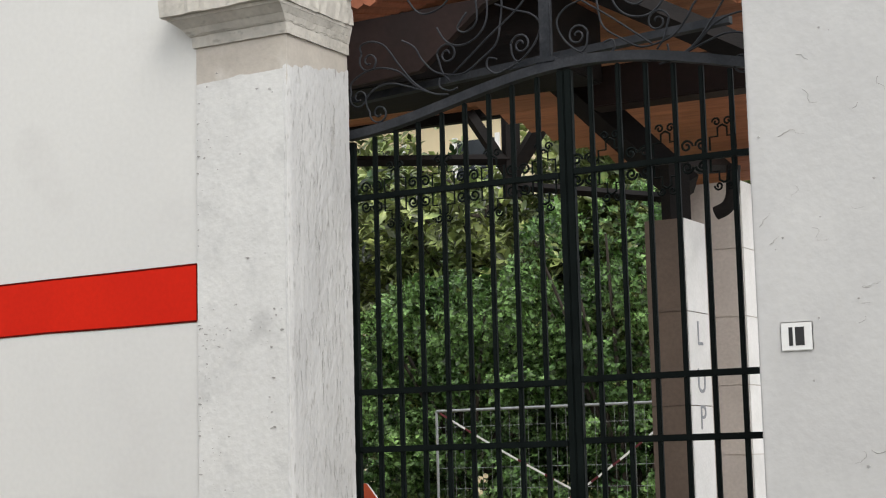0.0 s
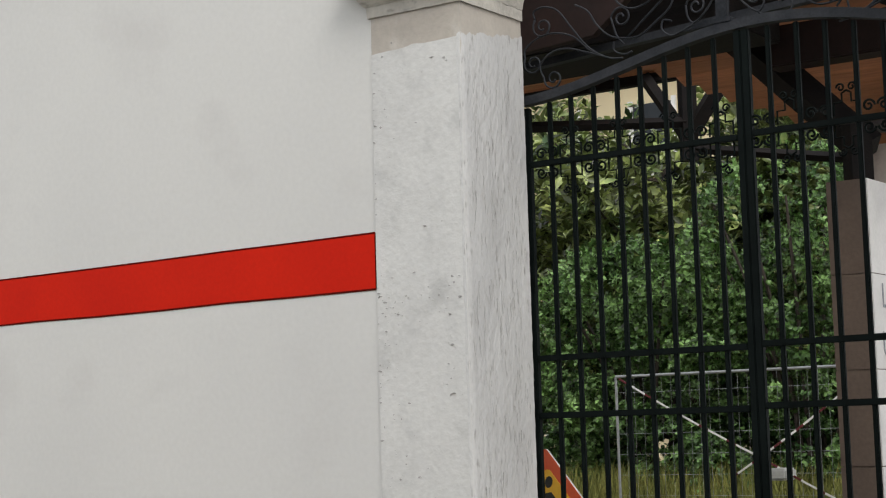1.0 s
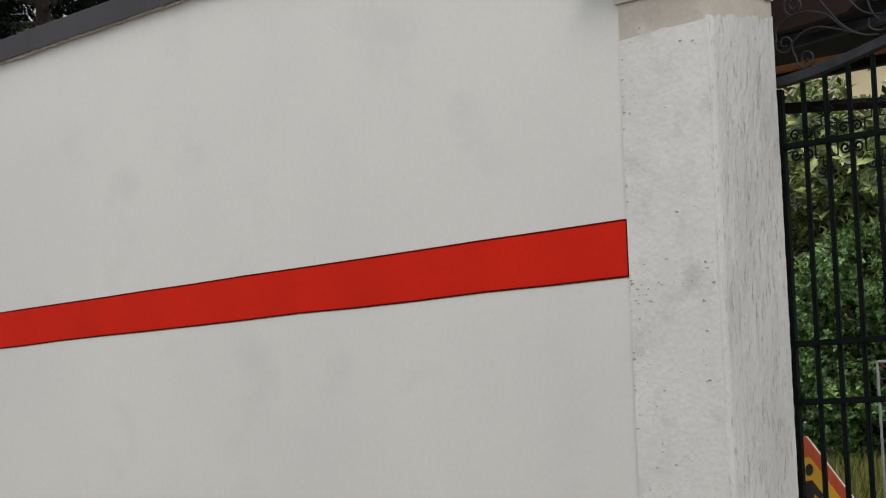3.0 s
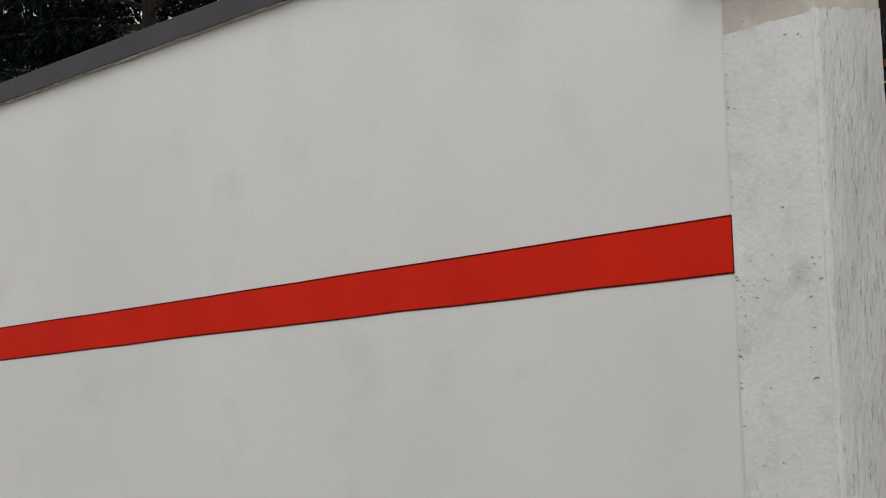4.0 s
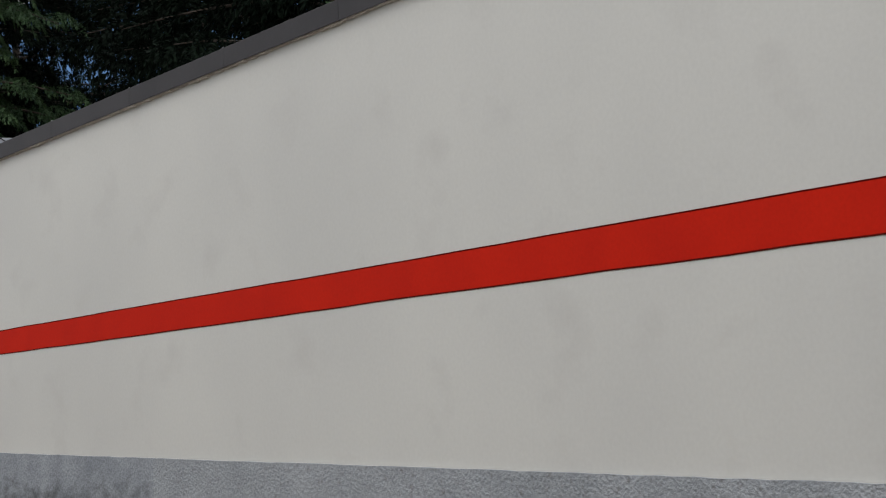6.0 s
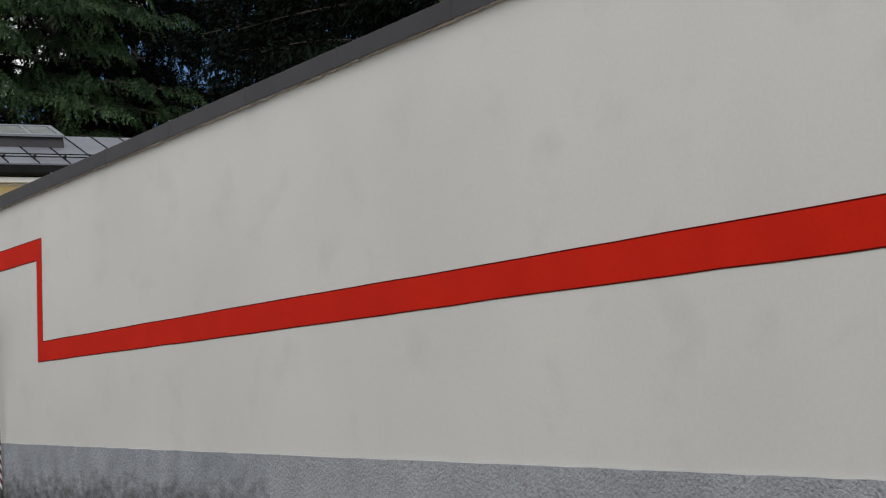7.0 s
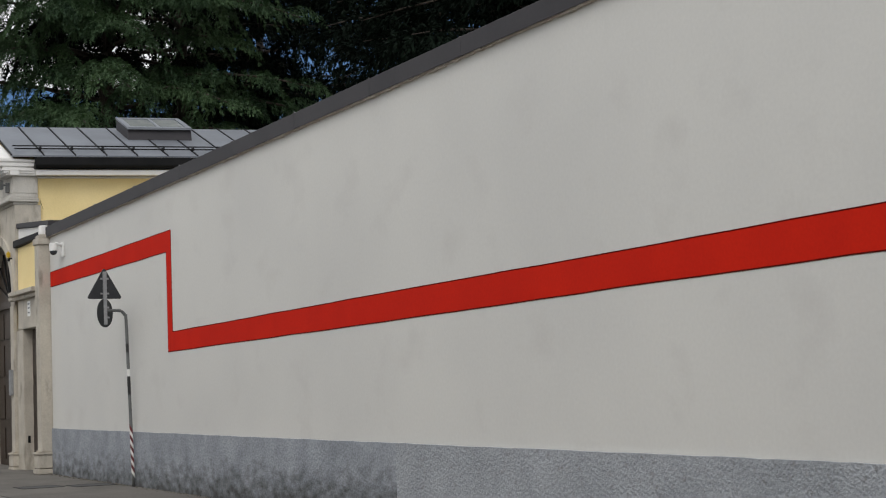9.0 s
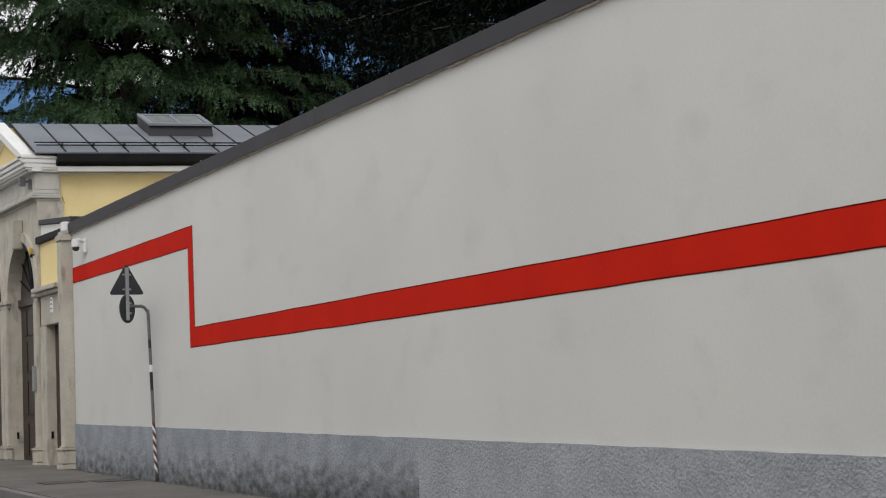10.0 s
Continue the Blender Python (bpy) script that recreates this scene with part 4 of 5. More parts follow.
part("flood_lamp", po(bm), pole_grey, portal, "small grey flood lamp")
bm = bmesh.new()
tube(bm, bend([(-30.26, 0.44, 5.45), (-30.25, 0.46, 5.30), (-30.25, 0.50, 5.15), (-30.26, 0.44, 4.95), (-30.26, 0.43, 4.70)], 5), 0.008, 5)
part("cable", po(bm), roof_dark, portal, "loose dark cable")
bm = bmesh.new()
hexa(bm, -32.41, -32.385, 0.06, 0.10, 0.90, 1.03)
part("vent_cover", po(bm), roof_dark, portal, "small dark vent plate")

# ---- house behind the portal ----
house = base_of("house", -30.05, -0.06, gl(-30.05), "yellow stucco house with a grey standing-seam metal roof", "house")
house.matrix_basis = pose(-30.05, -0.06, gl(-30.05), 1.0, 0, -4)
HZ = gl(-30.05)


def ho(bm):
    bmesh.ops.translate(bm, verts=bm.verts, vec=(30.05, 0.06, -HZ))
    return bm


bm = bmesh.new()
prism(bm, [(-34.7, -0.2), (-30.281, -0.2), (-30.281, 5.94), (RC, 6.72), (-34.7, 5.94)], 0.46, 14.0)
part("house_wall", ho(bm), yellow_wall, house)
bm = bmesh.new()
hexa(bm, -30.281, -30.03, 0.42, 14.0, 5.675, 5.765)
hexa(bm, -30.281, -30.22, 0.42, 14.0, 5.640, 5.664)
part("cornice", ho(bm), white_trim, house, "white cornice band")
bm = bmesh.new()
prism(bm, [(-30.16, 5.79), (-29.98, 5.79), (-29.93, 5.84), (-29.93, 5.985), (-29.96, 5.985), (-29.97, 5.90), (-30.16, 5.90)], 0.40, 14.0)
part("gutter", ho(bm), roof_dark, house, "black metal gutter", bevel=0.008)
bm = bmesh.new()
hexa(bm, -30.28, -30.0, 0.42, 14.0, 5.91, 5.97)
part("eave_board", ho(bm), roof_dark, house)
SL = 0.368


def roof_pt(u):
    """Place on the roof's street-side slope, u metres in plan from the eave."""
    return -30.03 - u, 6.00 + SL * u


y = 0.0
while y < 13.8:
    for s in (1, -1):
        bm = bmesh.new()
        (xa, za), (xb, zb) = roof_pt(0), roof_pt(2.45)
        if s < 0:
            xa, xb = 2 * RC - xa, 2 * RC - xb
        prism(bm, [(xa, za), (xb, zb), (xb, zb + 0.03), (xa, za + 0.03)], y + 0.004, y + 0.565)
        part("roof_panel", ho(bm), roof_metal, house)
        bm = bmesh.new()
        prism(bm, [(xa, za + 0.02), (xb, zb + 0.02), (xb, zb + 0.048), (xa, za + 0.048)], y - 0.012, y + 0.012)
        part("roof_seam", ho(bm), roof_dark, house)
    y += 0.569
for k in (0.27, 0.50):
    xg, zg = roof_pt(k)
    bm = bmesh.new()
    tube(bm, [(xg, 0.10, zg + 0.09), (xg, 13.5, zg + 0.09)], 0.012, 6)
    part("snow_guard", ho(bm), roof_dark, house, "black snow-guard rail")
for i in range(18):
    y = 0.569 + 0.569 * i
    xg, zg = roof_pt(0.38)
    bm = bmesh.new()
    hexa(bm, xg - 0.13, xg + 0.14, y - 0.009, y + 0.009, zg + 0.03, zg + 0.09)
    hexa(bm, xg - 0.02, xg + 0.02, y - 0.009, y + 0.009, zg, zg + 0.05)
    part("guard_bracket", ho(bm), roof_dark, house)
xs0, zs0 = roof_pt(1.36)
xs1, zs1 = roof_pt(2.30)
SY0, SY1 = 2.45, 3.70
bm = bmesh.new()
prism(bm, [(xs0, zs0 + 0.02), (xs1, zs1 + 0.02), (xs1, zs1 + 0.24), (xs0 - 0.05, zs0 + 0.24)], SY0, SY1)
light_box = part("skylight", ho(bm), coping_metal, house, "low framed roof light")
bm = bmesh.new()
prism(bm, [(xs0 - 0.1, zs0 + 0.245 + 0.1 * SL), (xs1 + 0.1, zs1 + 0.245 - 0.1 * SL), (xs1 + 0.1, zs1 + 0.26 - 0.1 * SL), (xs0 - 0.1, zs0 + 0.26 + 0.1 * SL)], SY0 + 0.1, SY1 - 0.1)
part("pane", ho(bm), roof_glass, light_box)
bm = bmesh.new()
prism(bm, [(xs0 + 0.0, zs0 + 0.24), (xs1, zs1 + 0.24), (xs1, zs1 + 0.275), (xs0, zs0 + 0.275)], SY0 - 0.01, SY0 + 0.09)
prism(bm, [(xs0 + 0.0, zs0 + 0.24), (xs1, zs1 + 0.24), (xs1, zs1 + 0.275), (xs0, zs0 + 0.275)], SY1 - 0.09, SY1 + 0.01)
prism(bm, [(xs0 + 0.0, zs0 + 0.24), (xs1, zs1 + 0.24), (xs1, zs1 + 0.275), (xs0, zs0 + 0.275)], (SY0 + SY1) / 2 - 0.03, (SY0 + SY1) / 2 + 0.03)
prism(bm, [(xs0 + 0.01, zs0 + 0.235), (xs0 - 0.09, zs0 + 0.235 + 0.09 * SL), (xs0 - 0.09, zs0 + 0.277 + 0.09 * SL), (xs0 + 0.01, zs0 + 0.277)], SY0, SY1)
prism(bm, [(xs1 + 0.09, zs1 + 0.235 - 0.09 * SL), (xs1 - 0.01, zs1 + 0.235), (xs1 - 0.01, zs1 + 0.277), (xs1 + 0.09, zs1 + 0.277 - 0.09 * SL)], SY0, SY1)
part("frame", ho(bm), roof_metal, light_box)

# ---- traffic sign on its bent pole, dome camera, covers ----
sx, sy = -23.49, -0.06
sz = ground_z(sx)
post = base_of("traffic_sign", sx, sy, sz, "grey bent steel pole with backs of two road signs", "traffic sign")
bm = bmesh.new()
arm = bend([(0, 0, 0), (0, -0.031, 1.2), (0, -0.060, 2.33), (0, -0.078, 2.43), (0, -0.135, 2.492), (0, -0.22, 2.50), (0, -0.36, 2.50)], 5)
tube(bm, arm, 0.0225, 10)
part("pole", bm, pole_grey, post, smooth=True)
k = 10
for i in range(k):
    bm = bmesh.new()
    z0 = 0.16 + 0.68 * i / k
    n = 14
    ring = []
    for z, s in ((z0, 0), (z0 + 0.068, 0)):
        ring.append([bm.verts.new((0.0245 * math.cos(2 * math.pi * j / n), 0.0245 * math.sin(2 * math.pi * j / n) - 0.0258 * z, z - 0.045 * math.sin(2 * math.pi * j / n + 0.31))) for j in range(n)])
    for j in range(n):
        bm.faces.new((ring[0][j], ring[0][(j + 1) % n], ring[1][(j + 1) % n], ring[1][j]))
    part("stripe", bm, tape_red if i % 2 else tape_white, post, "red reflective stripe" if i % 2 else "white reflective stripe")
for z0, z1, m in ((1.30, 1.55, black_plain), (1.56, 1.66, enamel), (1.90, 2.02, black_plain)):
    bm = bmesh.new()
    tube(bm, [(0, -0.0258 * z0, z0), (0, -0.0258 * z1, z1)], 0.0238, 12)
    part("sticker", bm, m, post, "worn sticker")
TY = -0.37
bm = bmesh.new()
hexa(bm, 0.012, 0.045, TY - 0.025, TY + 0.025, 2.30, 3.05)
part("upright", bm, galv, post, "grey steel upright")


def facing_x(bm, y, z, twist=0):
    """Turn a flat piece built in x, z to face along x at y, z."""
    bmesh.ops.transform(bm, matrix=Matrix.Translation((0, y, z)) @ pose(0, 0, 0, 0, 0, 90 + twist), verts=bm.verts)
    return bm


bm = bmesh.new()
prism(bm, triangle(0.300, c=0.025), -0.010, 0.004)
part("triangle_plate", facing_x(bm, TY, 2.815), sign_back, post, "dark grey back of a triangular sign")
bm = bmesh.new()
disc(bm, 0, 0, 0, 0.203, -0.010, 0.004, 32)
part("round_plate", facing_x(bm, TY, 2.463, 42), sign_back, post, "dark grey back of a round sign")
for z in (2.74, 2.95, 2.40, 2.54):
    bm = bmesh.new()
    hexa(bm, 0.006, 0.03, TY - 0.06, TY + 0.06, z - 0.012, z + 0.012)
    part("clamp", bm, galv, post)
dome = base_of("dome_camera", -27.12, -0.005, 3.93, "white dome camera on a wall bracket", "camera")
bm = bmesh.new()
hexa(bm, -0.06, 0.06, -0.03, 0.006, 0.02, 0.26)
part("bracket", bm, enamel, dome, bevel=0.01)
bm = bmesh.new()
tube(bm, [(0, -0.02, 0.2), (0, -0.12, 0.24), (0, -0.16, 0.2)], 0.025, 8)
part("arm", bm, enamel, dome, smooth=True)
bm = bmesh.new()
tube(bm, [(0, -0.16, 0.24), (0, -0.16, 0.2), (0, -0.16, 0.11)], 0.068, 14)
part("housing", bm, enamel, dome, bevel=0.01)
bm = bmesh.new()
bmesh.ops.create_uvsphere(bm, u_segments=14, v_segments=8, radius=0.060, matrix=pose(0, -0.16, 0.105))
part("lens_dome", bm, glass_dark, dome, "dark glass dome", smooth=True)
for x, y, w, d in ((-24.65, -1.11, 0.24, 0.56), (-24.42, -0.40, 0.24, 0.56)):
    cover = base_of("utility_cover", x, y, ground_z(x) + 0.001, "dark cast-iron utility cover set in the pavement", "cover", "covers in the pavement")
    bm = bmesh.new()
    hexa(bm, -w, w, -d / 2, d / 2, -0.02, 0.003)
    for v in bm.verts:
        v.co.z += -0.0152 * v.co.x
    part("lid", bm, road_mat, cover)
    bm = bmesh.new()
    for a, b, c, e in ((-w - 0.03, -w, -d / 2 - 0.03, d / 2 + 0.03), (w, w + 0.03, -d / 2 - 0.03, d / 2 + 0.03), (-w, w, -d / 2 - 0.03, -d / 2), (-w, w, d / 2, d / 2 + 0.03)):
        hexa(bm, a, b, c, e, -0.02, 0.004)
    for v in bm.verts:
        v.co.z += -0.0152 * v.co.x
    part("rim", bm, roof_dark, cover, "dark iron rim")


# ---- vegetation ----
def clumps(n_clump, box, r, per, squash=0.8):
    """Leaf centres and outward directions on many small round clumps inside a box of (lo, hi)."""
    lo, hi = np.array(box[0]), np.array(box[1])
    c = rng.uniform(lo, hi, (n_clump, 3))
    rad = r * rng.uniform(0.5, 1.3, n_clump)
    d = rng.normal(0, 1, (n_clump, per, 3))
    d /= np.linalg.norm(d, axis=2)[:, :, None]
    p = c[:, None] + d * (rad[:, None, None] * rng.uniform(0.55, 1.05, (n_clump, per, 1))) * np.array([1, 1, squash])
    return p.reshape(-1, 3), (d + np.array([0, -0.3, 0.5])).reshape(-1, 3)


def sprigs(name, tips, aim, k, size, slim, mat, parent):
    """Whorls of k slim leaves round each twig tip, pointing out along its aim."""
    n = len(tips)
    aim = aim / (np.linalg.norm(aim, axis=1)[:, None] + 1e-9)
    s1 = np.cross(aim, rng.normal(0, 1, (n, 3)))
    s1 /= np.linalg.norm(s1, axis=1)[:, None] + 1e-9
    s2 = np.cross(aim, s1)
    ang = np.arange(k) * 2 * np.pi / k
    d = aim[:, None] * 0.55 + s1[:, None] * np.cos(ang)[None, :, None] + s2[:, None] * np.sin(ang)[None, :, None]
    d = (d + rng.normal(0, 0.25, d.shape)).reshape(-1, 3)
    d /= np.linalg.norm(d, axis=1)[:, None]
    up = np.repeat(aim, k, axis=0)
    side = np.cross(d, up)
    side /= np.linalg.norm(side, axis=1)[:, None] + 1e-9
    p = np.repeat(tips, k, axis=0) - up * rng.uniform(0, 0.6 * size, (n * k, 1))
    S = (size * rng.uniform(0.6, 1.3, n * k))[:, None]
    v = np.stack([p, p + S * (0.5 * d + slim * side) + S * 0.06 * up, p + S * d - S * 0.12 * up, p + S * (0.5 * d - slim * side) + S * 0.06 * up], 1).reshape(-1, 3)
    idx = np.arange(n * k) * 4
    f = np.stack([np.stack([idx, idx + 1, idx + 2], 1), np.stack([idx, idx + 2, idx + 3], 1)], 1).reshape(-1, 3)
    me = bpy.data.meshes.new(name)
    me.vertices.add(len(v)), me.loops.add(len(f) * 3), me.polygons.add(len(f))
    me.vertices.foreach_set("co", v.ravel())
    me.loops.foreach_set("vertex_index", f.ravel().astype(np.int32))
    me.polygons.foreach_set("loop_start", np.arange(len(f), dtype=np.int32) * 3)
    me.update(calc_edges=True)
    me.materials.append(mat)
    o = new(name, me)
    o.parent = parent
    return o


def shrub(x, y, z, w, h, d, label, mat, size, n_clump, per, r):
    o = base_of("shrub", x, y, z, label, "shrub", "laurel shrubs in the courtyard")
    for i in range(7):
        bm = bmesh.new()
        a = random.uniform(0, 6.28)
        tube(bm, bend([(0.1 * math.cos(a), 0.1 * math.sin(a), 0), (0.3 * w * math.cos(a) * 0.5, 0.2 * d * math.sin(a), 0.45 * h), (0.42 * w * math.cos(a), 0.4 * d * math.sin(a), 0.85 * h)], 4), 0.04, 6, 0.012)
        part("stem", bm, bark, o)
    p, nn = clumps(n_clump, ((-w / 2, -d / 2, 0.1), (w / 2, d / 2, h)), r, per)
    keep = (2 * p[:, 0] / w) ** 2 + (p[:, 2] / h) ** 4 + 0.3 * (2 * p[:, 1] / d) ** 2 < 1.15
    sprigs("crown", p[keep], nn[keep] + rng.normal(0, 0.3, nn[keep].shape), 8, size, 0.30, mat, o)
    return o


shrub(-8.9, 9.3, 0.3, 3.4, 3.3, 1.6, "dense green laurel shrub behind the fence", leaf_laurel, 0.056, 310, 34, 0.27)
shrub(-6.9, 9.0, 0.3, 2.9, 4.1, 1.6, "tall dense green laurel shrub behind the fence", leaf_laurel, 0.056, 260, 34, 0.27)
shrub(-11.0, 10.0, 0.3, 2.8, 1.9, 1.6, "dark green laurel shrub behind the fence", leaf_laurel, 0.056, 170, 32, 0.27)
shrub(-8.2, 10.9, 0.3, 5.0, 2.1, 1.2, "low dark laurel shrub behind the others", leaf_laurel, 0.056, 200, 30, 0.27)
shrub(-5.2, 10.2, 0.3, 2.6, 2.9, 1.6, "green laurel shrub behind the fence", leaf_laurel, 0.056, 170, 32, 0.27)


def magnolia(x, y, z, w, h0, h1, label, n):
    o = base_of("magnolia_tree", x, y, z, label, "tree", "magnolias in the courtyard")
    bm = bmesh.new()
    tube(bm, bend([(0, 0, 0), (0.08, 0.05, 1.5), (0.0, 0.0, h1 * 0.9)], 6), 0.16, 9, 0.04)
    part("trunk", bm, bark, o)
    tips = []
    for i in range(60):
        a, zz = random.uniform(0, 6.28), random.uniform(h0 * 0.8, h1 * 0.92)
        L = w / 2 * random.uniform(0.6, 1.05)
        bm = bmesh.new()
        pts = bend([(0, 0, zz), (0.5 * L * math.cos(a), 0.5 * L * math.sin(a), zz + 0.25), (L * math.cos(a), L * math.sin(a), zz + 0.75)], 4)
        tube(bm, pts, 0.035, 5, 0.010)
        part("limb", bm, bark, o)
        tips += [np.array(p) for p in pts[3:]]
    tips = np.array(tips)
    c = tips[rng.integers(0, len(tips), n)] + rng.normal(0, 0.28, (n, 3))
    sprigs("crown", c, np.array([0, -0.25, 1.0]) + rng.normal(0, 0.45, (n, 3)), 8, 0.185, 0.20, leaf_magnolia, o)


magnolia(-10.3, 12.5, 0.3, 5.2, 1.2, 5.3, "glossy evergreen magnolia with yellow-green leaf rosettes", 4800)
magnolia(-6.9, 12.6, 0.3, 5.2, 1.2, 5.5, "glossy evergreen magnolia in the courtyard", 4600)
magnolia(-13.8, 14.0, 0.3, 4.8, 1.0, 5.0, "evergreen magnolia in the courtyard", 1800)
magnolia(-9.0, 16.0, 0.3, 6.0, 1.0, 4.6, "evergreen magnolia at the back of the courtyard", 1300)

# dry grass bank below the shrubs
bank = raw_mesh("grass_bank", [(-12, 5.9, 0.1), (-2, 5.9, 0.1), (-2, 8.0, 0.75), (-12, 8.0, 0.75), (-12, 11, 0.9), (-2, 11, 0.9)], [(0, 1, 2, 3), (3, 2, 5, 4)], grass_mat)
tagged(bank, "yellow-green dry grass bank", "grass", kind="structure")
n = 14000
gx, gy = rng.uniform(-12, -3, n), rng.uniform(6.0, 9.5, n)
gz_ = np.where(gy < 8, 0.1 + 0.65 * (gy - 5.9) / 2.1, 0.75 + 0.05 * (gy - 8))
hgt = rng.uniform(0.12, 0.42, n)
lean = rng.normal(0, 0.1, (n, 2))
wd = rng.uniform(0.006, 0.014, n)
v = np.stack([np.stack([gx - wd, gy, gz_], 1), np.stack([gx + wd, gy, gz_], 1), np.stack([gx + lean[:, 0], gy + lean[:, 1], gz_ + hgt], 1)], 1).reshape(-1, 3)
tagged(raw_mesh("grass", v.tolist(), (np.arange(n * 3).reshape(-1, 3)).tolist(), grass_mat), "tall dry yellow-green grass on the bank", "grass", kind="stuff")


def blades(name, root, way, flat, length, width, mat, parent, r):
    """Needle tufts as one mesh: slender four-point blades lying in the plane of way and flat."""
    n = len(root)
    way = way / (np.linalg.norm(way, axis=1)[:, None] + 1e-9)
    side = flat - way * (way * flat).sum(1)[:, None]
    side /= np.linalg.norm(side, axis=1)[:, None] + 1e-9
    s = (length * r.uniform(0.6, 1.4, n))[:, None]
    w = width * side
    v = np.stack([root - 0.3 * w, root + 0.45 * s * way + w, root + s * way, root + 0.5 * s * way - w], 1).reshape(-1, 3)
    idx = np.arange(n) * 4
    f = np.stack([np.stack([idx, idx + 1, idx + 2], 1), np.stack([idx, idx + 2, idx + 3], 1)], 1).reshape(-1, 3)
    me = bpy.data.meshes.new(name)
    me.vertices.add(len(v)), me.loops.add(len(f) * 3), me.polygons.add(len(f))
    me.vertices.foreach_set("co", v.ravel())
    me.loops.foreach_set("vertex_index", f.ravel().astype(np.int32))
    me.polygons.foreach_set("loop_start", np.arange(len(f), dtype=np.int32) * 3)
    me.update(calc_edges=True)
    me.materials.append(mat)
    o = new(name, me)
    o.parent = parent
    return o


def conifer(x, y, height, label, mat, z_lo, z_hi, reach, limbs, seed, subs=7, gap=0.055, tufts=5, size=0.075, width=0.012, hang=0.45, droop=0.3, lean_to=None):
    """Cedar: trunk, long limbs that fan into arched branches, each hung on both sides with short drooping twigs of needles."""
    r = np.random.default_rng(seed)
    o = base_of("cedar_tree", x, y, 0.4, label, "tree", "cedars behind the wall")
    bm = bmesh.new()
    tube(bm, bend([(0, 0, -0.6), (0.1, 0, height * 0.4), (0, 0.1, height)], 6), 0.38, 10, 0.05)
    part("trunk", bm, bark, o)
    root, way, flat = [], [], []
    ts = np.linspace(0, 1, 9)

    def arch(p, a, length, rise, fall):
        turn = a + 0.2 * ts
        return p + np.stack([length * ts * np.cos(turn), length * ts * np.sin(turn), length * (rise * ts - (rise + fall) * ts ** 2.3)], 1)

    def hung(path, a, length):
        n = max(6, int(length / gap))
        t = r.uniform(0.06, 1.0, n)
        p = np.stack([np.interp(t, ts, path[:, k]) for k in range(3)], 1)
        sd = r.choice((-1.0, 1.0), n)
        b = a + sd * r.uniform(0.65, 1.15, n)
        ln = hang * (0.45 + 0.75 * np.sin(np.pi * np.minimum(1, 0.25 + 0.7 * t))) * r.uniform(0.5, 1.25, n)
        out = np.stack([np.cos(b), np.sin(b), np.zeros(n)], 1)
        for q in range(tufts):
            u = (q + r.uniform(0.1, 0.9, n)) / tufts
            c = p + out * (ln * 0.72 * u)[:, None]
            c[:, 2] += 0.05 - ln * 0.85 * u ** 1.7
            for k in range(3):
                d = out * (0.9 - 0.5 * u)[:, None] + r.normal(0, 0.28, (n, 3))
                d[:, 2] += 0.12 - 1.15 * u ** 1.2
                root.append(c + r.normal(0, 0.008, (n, 3)))
                way.append(d)
                flat.append(np.cross(d, np.array([0, 0, 1.0])) + r.normal(0, 0.35, (n, 3)))

    for i in range(limbs):
        f = (i + r.uniform(0, 1)) / limbs
        z = z_lo + (z_hi - z_lo) * f
        a = 2.399963 * i + r.normal(0, 0.25)
        if lean_to is not None and i % 5 < 4:
            a = radians(lean_to) + r.uniform(-1.25, 1.25)
        L = reach * (1.0 - 0.30 * f) * r.uniform(0.45, 1.08)
        path = arch(np.array([0, 0, z]), a, L, r.uniform(0.06, 0.22), 0.16 * droop)
        bm = bmesh.new()
        tube(bm, path.tolist(), 0.07, 5, 0.012)
        part("limb", bm, bark, o)
        hung(path[2:][np.linspace(0, 6, 9).astype(int)], a, L * 0.75)
        for s in range(subs):
            t = 0.3 + 0.65 * (s + r.uniform(0, 1)) / subs
            p = np.array([np.interp(t, ts, path[:, k]) for k in range(3)])
            b = a + (1 if s % 2 else -1) * r.uniform(0.3, 0.95)
            l2 = (0.8 + 0.24 * reach * (1 - t)) * r.uniform(0.7, 1.25)
            hung(arch(p, b, l2, r.uniform(0.15, 0.40), droop * r.uniform(0.5, 1.2)), b, l2)
    blades("crown", np.concatenate(root), np.concatenate(way), np.concatenate(flat), size, width, mat, o, r)
    return o


conifer(-46.0, 6.5, 17, "large cedar with level drooping green branches", leaf_cedar, 7.7, 14.2, 9.0, 46, 6, subs=6, gap=0.026, tufts=6, size=0.085, width=0.013, hang=0.36, droop=0.7, lean_to=-19)
# added backing tree: its black crown shows as shade between the large cedar's branches
conifer(-48.5, 9.6, 19, "added black cedar standing for the large one's shaded depths", leaf_shaded, 5.5, 17, 8.6, 100, 23, gap=0.10, tufts=5, size=0.19, width=0.026, hang=0.6, droop=0.4)
conifer(-58.0, 16.0, 20, "tall cedar far behind the house, needles in painted shade", leaf_shaded, 6.0, 18, 6.0, 44, 17, gap=0.12, tufts=5, size=0.20, width=0.026, hang=0.9, droop=0.5)
conifer(-47.0, 17.0, 20, "tall cedar behind the house, needles in painted shade", leaf_shaded, 6.0, 17, 6.5, 34, 11, gap=0.12, tufts=5, size=0.22, width=0.030, hang=1.1, droop=0.5)
conifer(-38.5, 15.0, 18, "cedar standing behind the house, needles in painted shade", leaf_shaded, 5.5, 15.5, 6.2, 52, 5, gap=0.09, tufts=5, size=0.20, width=0.028, hang=1.0, droop=0.5)
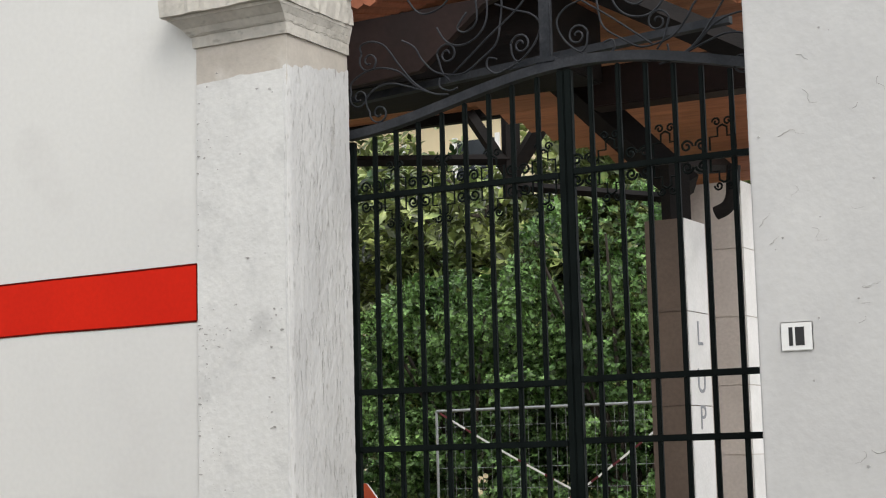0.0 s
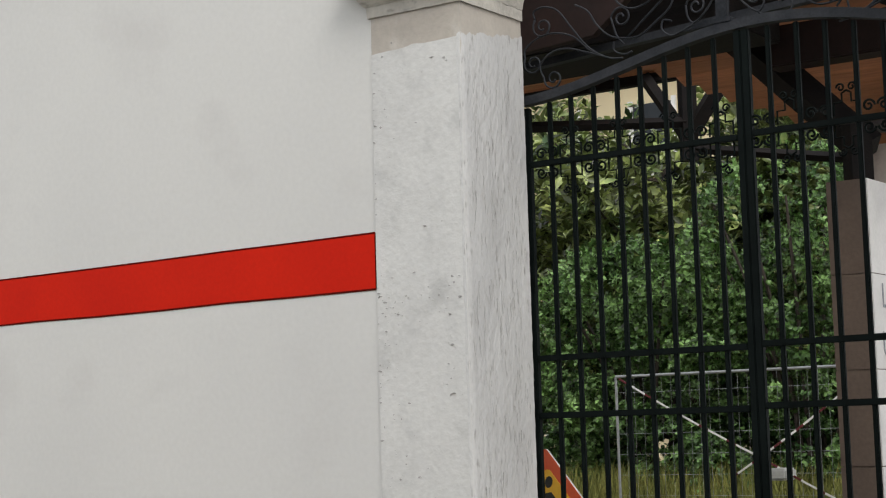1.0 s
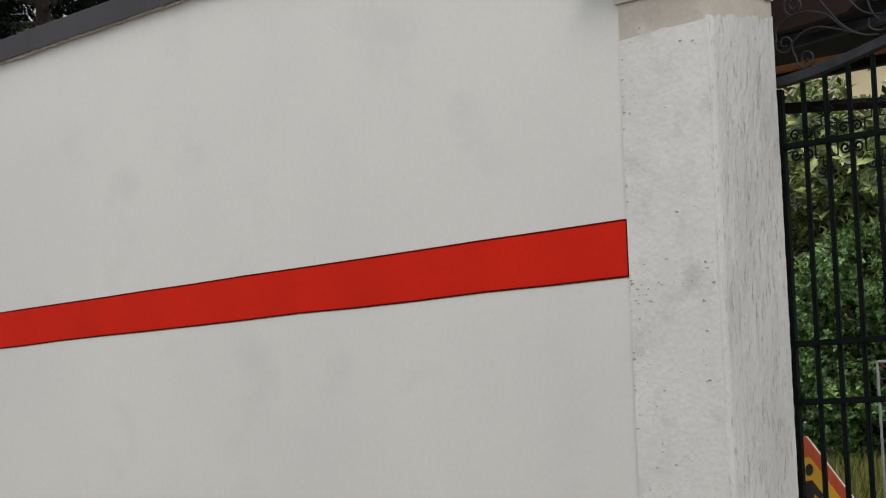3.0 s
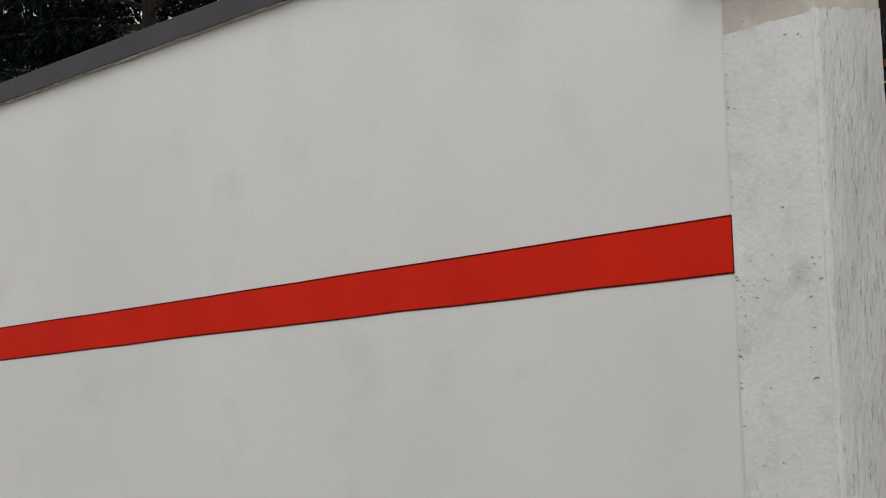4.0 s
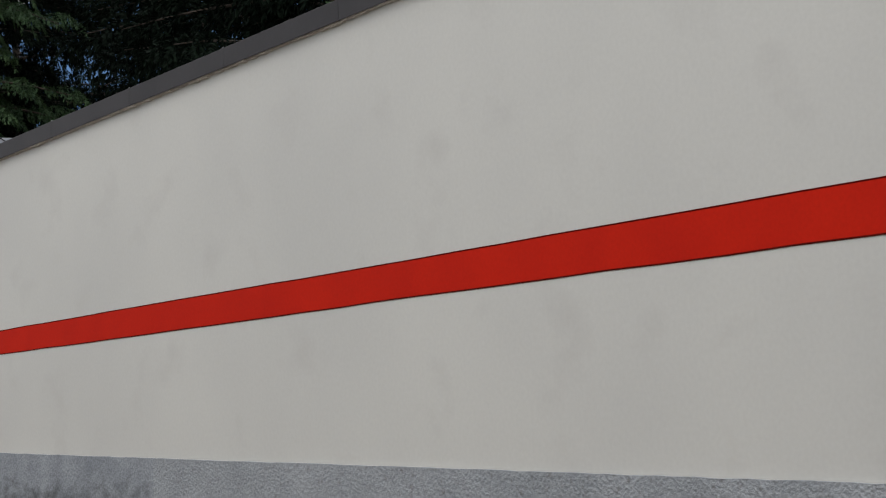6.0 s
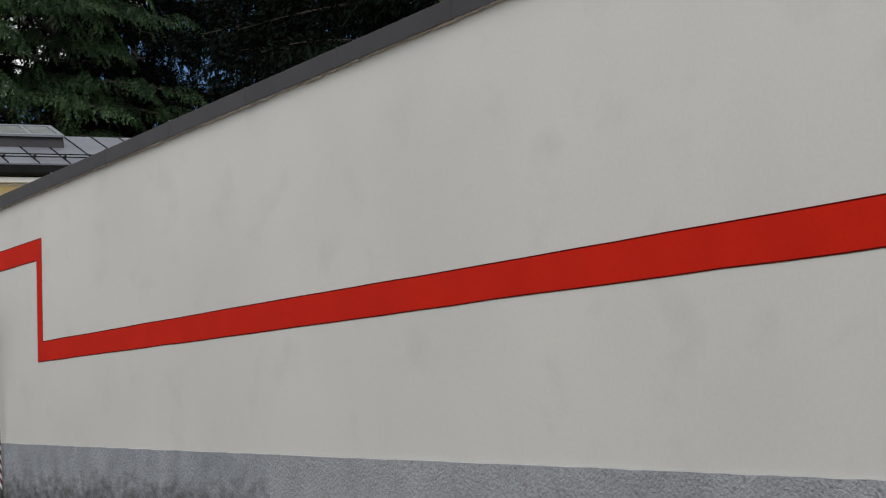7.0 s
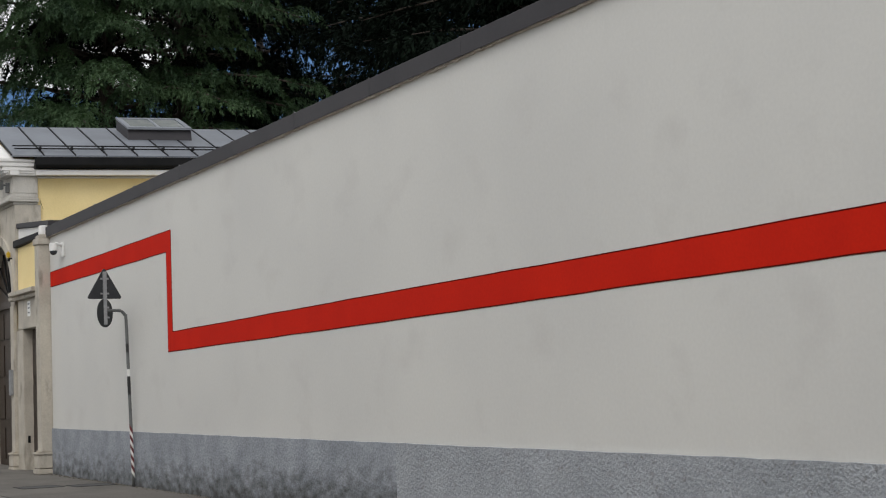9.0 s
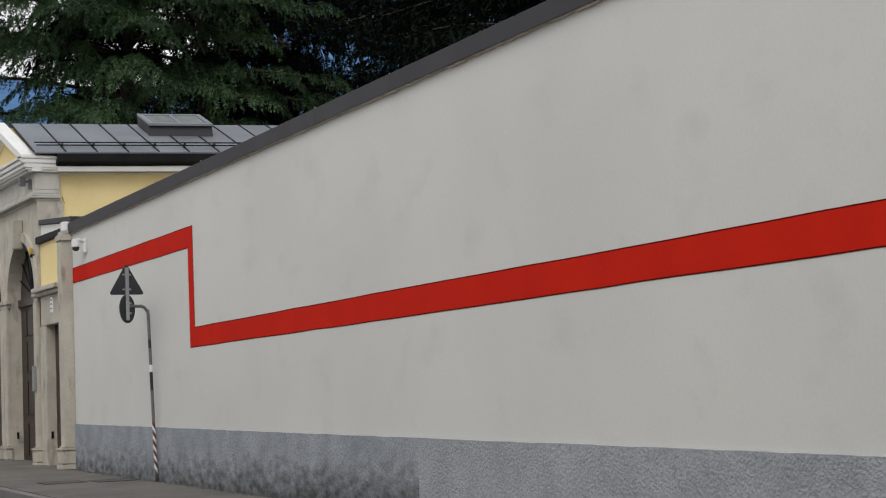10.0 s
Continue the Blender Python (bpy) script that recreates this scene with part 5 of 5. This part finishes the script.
conifer(-32.0, 13.5, 18, "cedar standing behind the wall, needles in painted shade", leaf_shaded, 5.0, 15, 6.2, 62, 8, gap=0.10, tufts=5, size=0.18, width=0.026, hang=0.8, droop=0.45)
conifer(-25.5, 13.0, 17, "green cedar standing behind the wall", leaf_cedar, 5.4, 14, 5.4, 50, 13, gap=0.06, size=0.09, width=0.013, hang=0.5, droop=0.45, lean_to=-40)

# ---- far things: cream house and haze-tinted hills ----
far = base_of("cream_house", -15.0, 30.0, 0.3, "cream stucco house beyond the garden trees", "house")
bm = bmesh.new()
hexa(bm, -9, 9, 0, 8, -0.5, 10.5)
part("house_wall", bm, cream_wall, far)
bm = bmesh.new()
prism(bm, [(-9.6, 10.5), (9.6, 10.5), (6.5, 12.3), (-6.5, 12.3)], -0.6, 8.6)
part("roof", bm, tile_red, far)
for i in range(6):
    for z in (1.2, 4.4, 7.6):
        bm = bmesh.new()
        hexa(bm, -7.8 + 2.7 * i, -6.7 + 2.7 * i, -0.04, 0.02, z, z + 1.7)
        wnd = part("window", bm, glass_dark, far)
        bm = bmesh.new()
        for s in (-0.12, 1.1):
            hexa(bm, -7.8 + 2.7 * i + s, -7.68 + 2.7 * i + s, -0.09, -0.01, z - 0.1, z + 1.8)
        hexa(bm, -7.95 + 2.7 * i, -6.55 + 2.7 * i, -0.14, -0.01, z - 0.16, z - 0.08)
        part("frame", bm, white_trim, wnd)
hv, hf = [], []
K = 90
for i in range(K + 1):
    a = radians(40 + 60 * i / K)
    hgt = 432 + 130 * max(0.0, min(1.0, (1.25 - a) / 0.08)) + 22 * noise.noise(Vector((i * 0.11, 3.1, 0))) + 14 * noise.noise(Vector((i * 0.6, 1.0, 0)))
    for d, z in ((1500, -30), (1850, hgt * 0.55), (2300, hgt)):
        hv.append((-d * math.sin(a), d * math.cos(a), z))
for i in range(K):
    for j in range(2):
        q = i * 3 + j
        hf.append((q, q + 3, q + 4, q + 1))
tagged(raw_mesh("backdrop", hv, hf, hill_haze_mat), "wooded hills far away, haze put into their blue", "hills", kind="structure")

# grit and dead leaves gathered along the foot of the wall
bm = bmesh.new()
for i in range(520):
    x = -27.8 + 13.5 * random.random() ** 1.2
    y = -0.03 - abs(random.gauss(0, 0.05))
    s = random.uniform(0.006, 0.022)
    c = [(s * random.uniform(0.5, 1.6) * math.cos(q), s * random.uniform(0.5, 1.1) * math.sin(q)) for q in (0.2, 1.5, 2.7, 3.9, 5.2)]
    base = [bm.verts.new((x + u, y + w, ground_z(x) + 0.001)) for u, w in c]
    tip = bm.verts.new((x, y, ground_z(x) + 0.5 * s))
    for k in range(5):
        bm.faces.new((base[k], base[(k + 1) % 5], tip))
tagged(finish("litter", bm, litter_mat), "grit and dead leaves along the foot of the wall", "litter", kind="stuff")
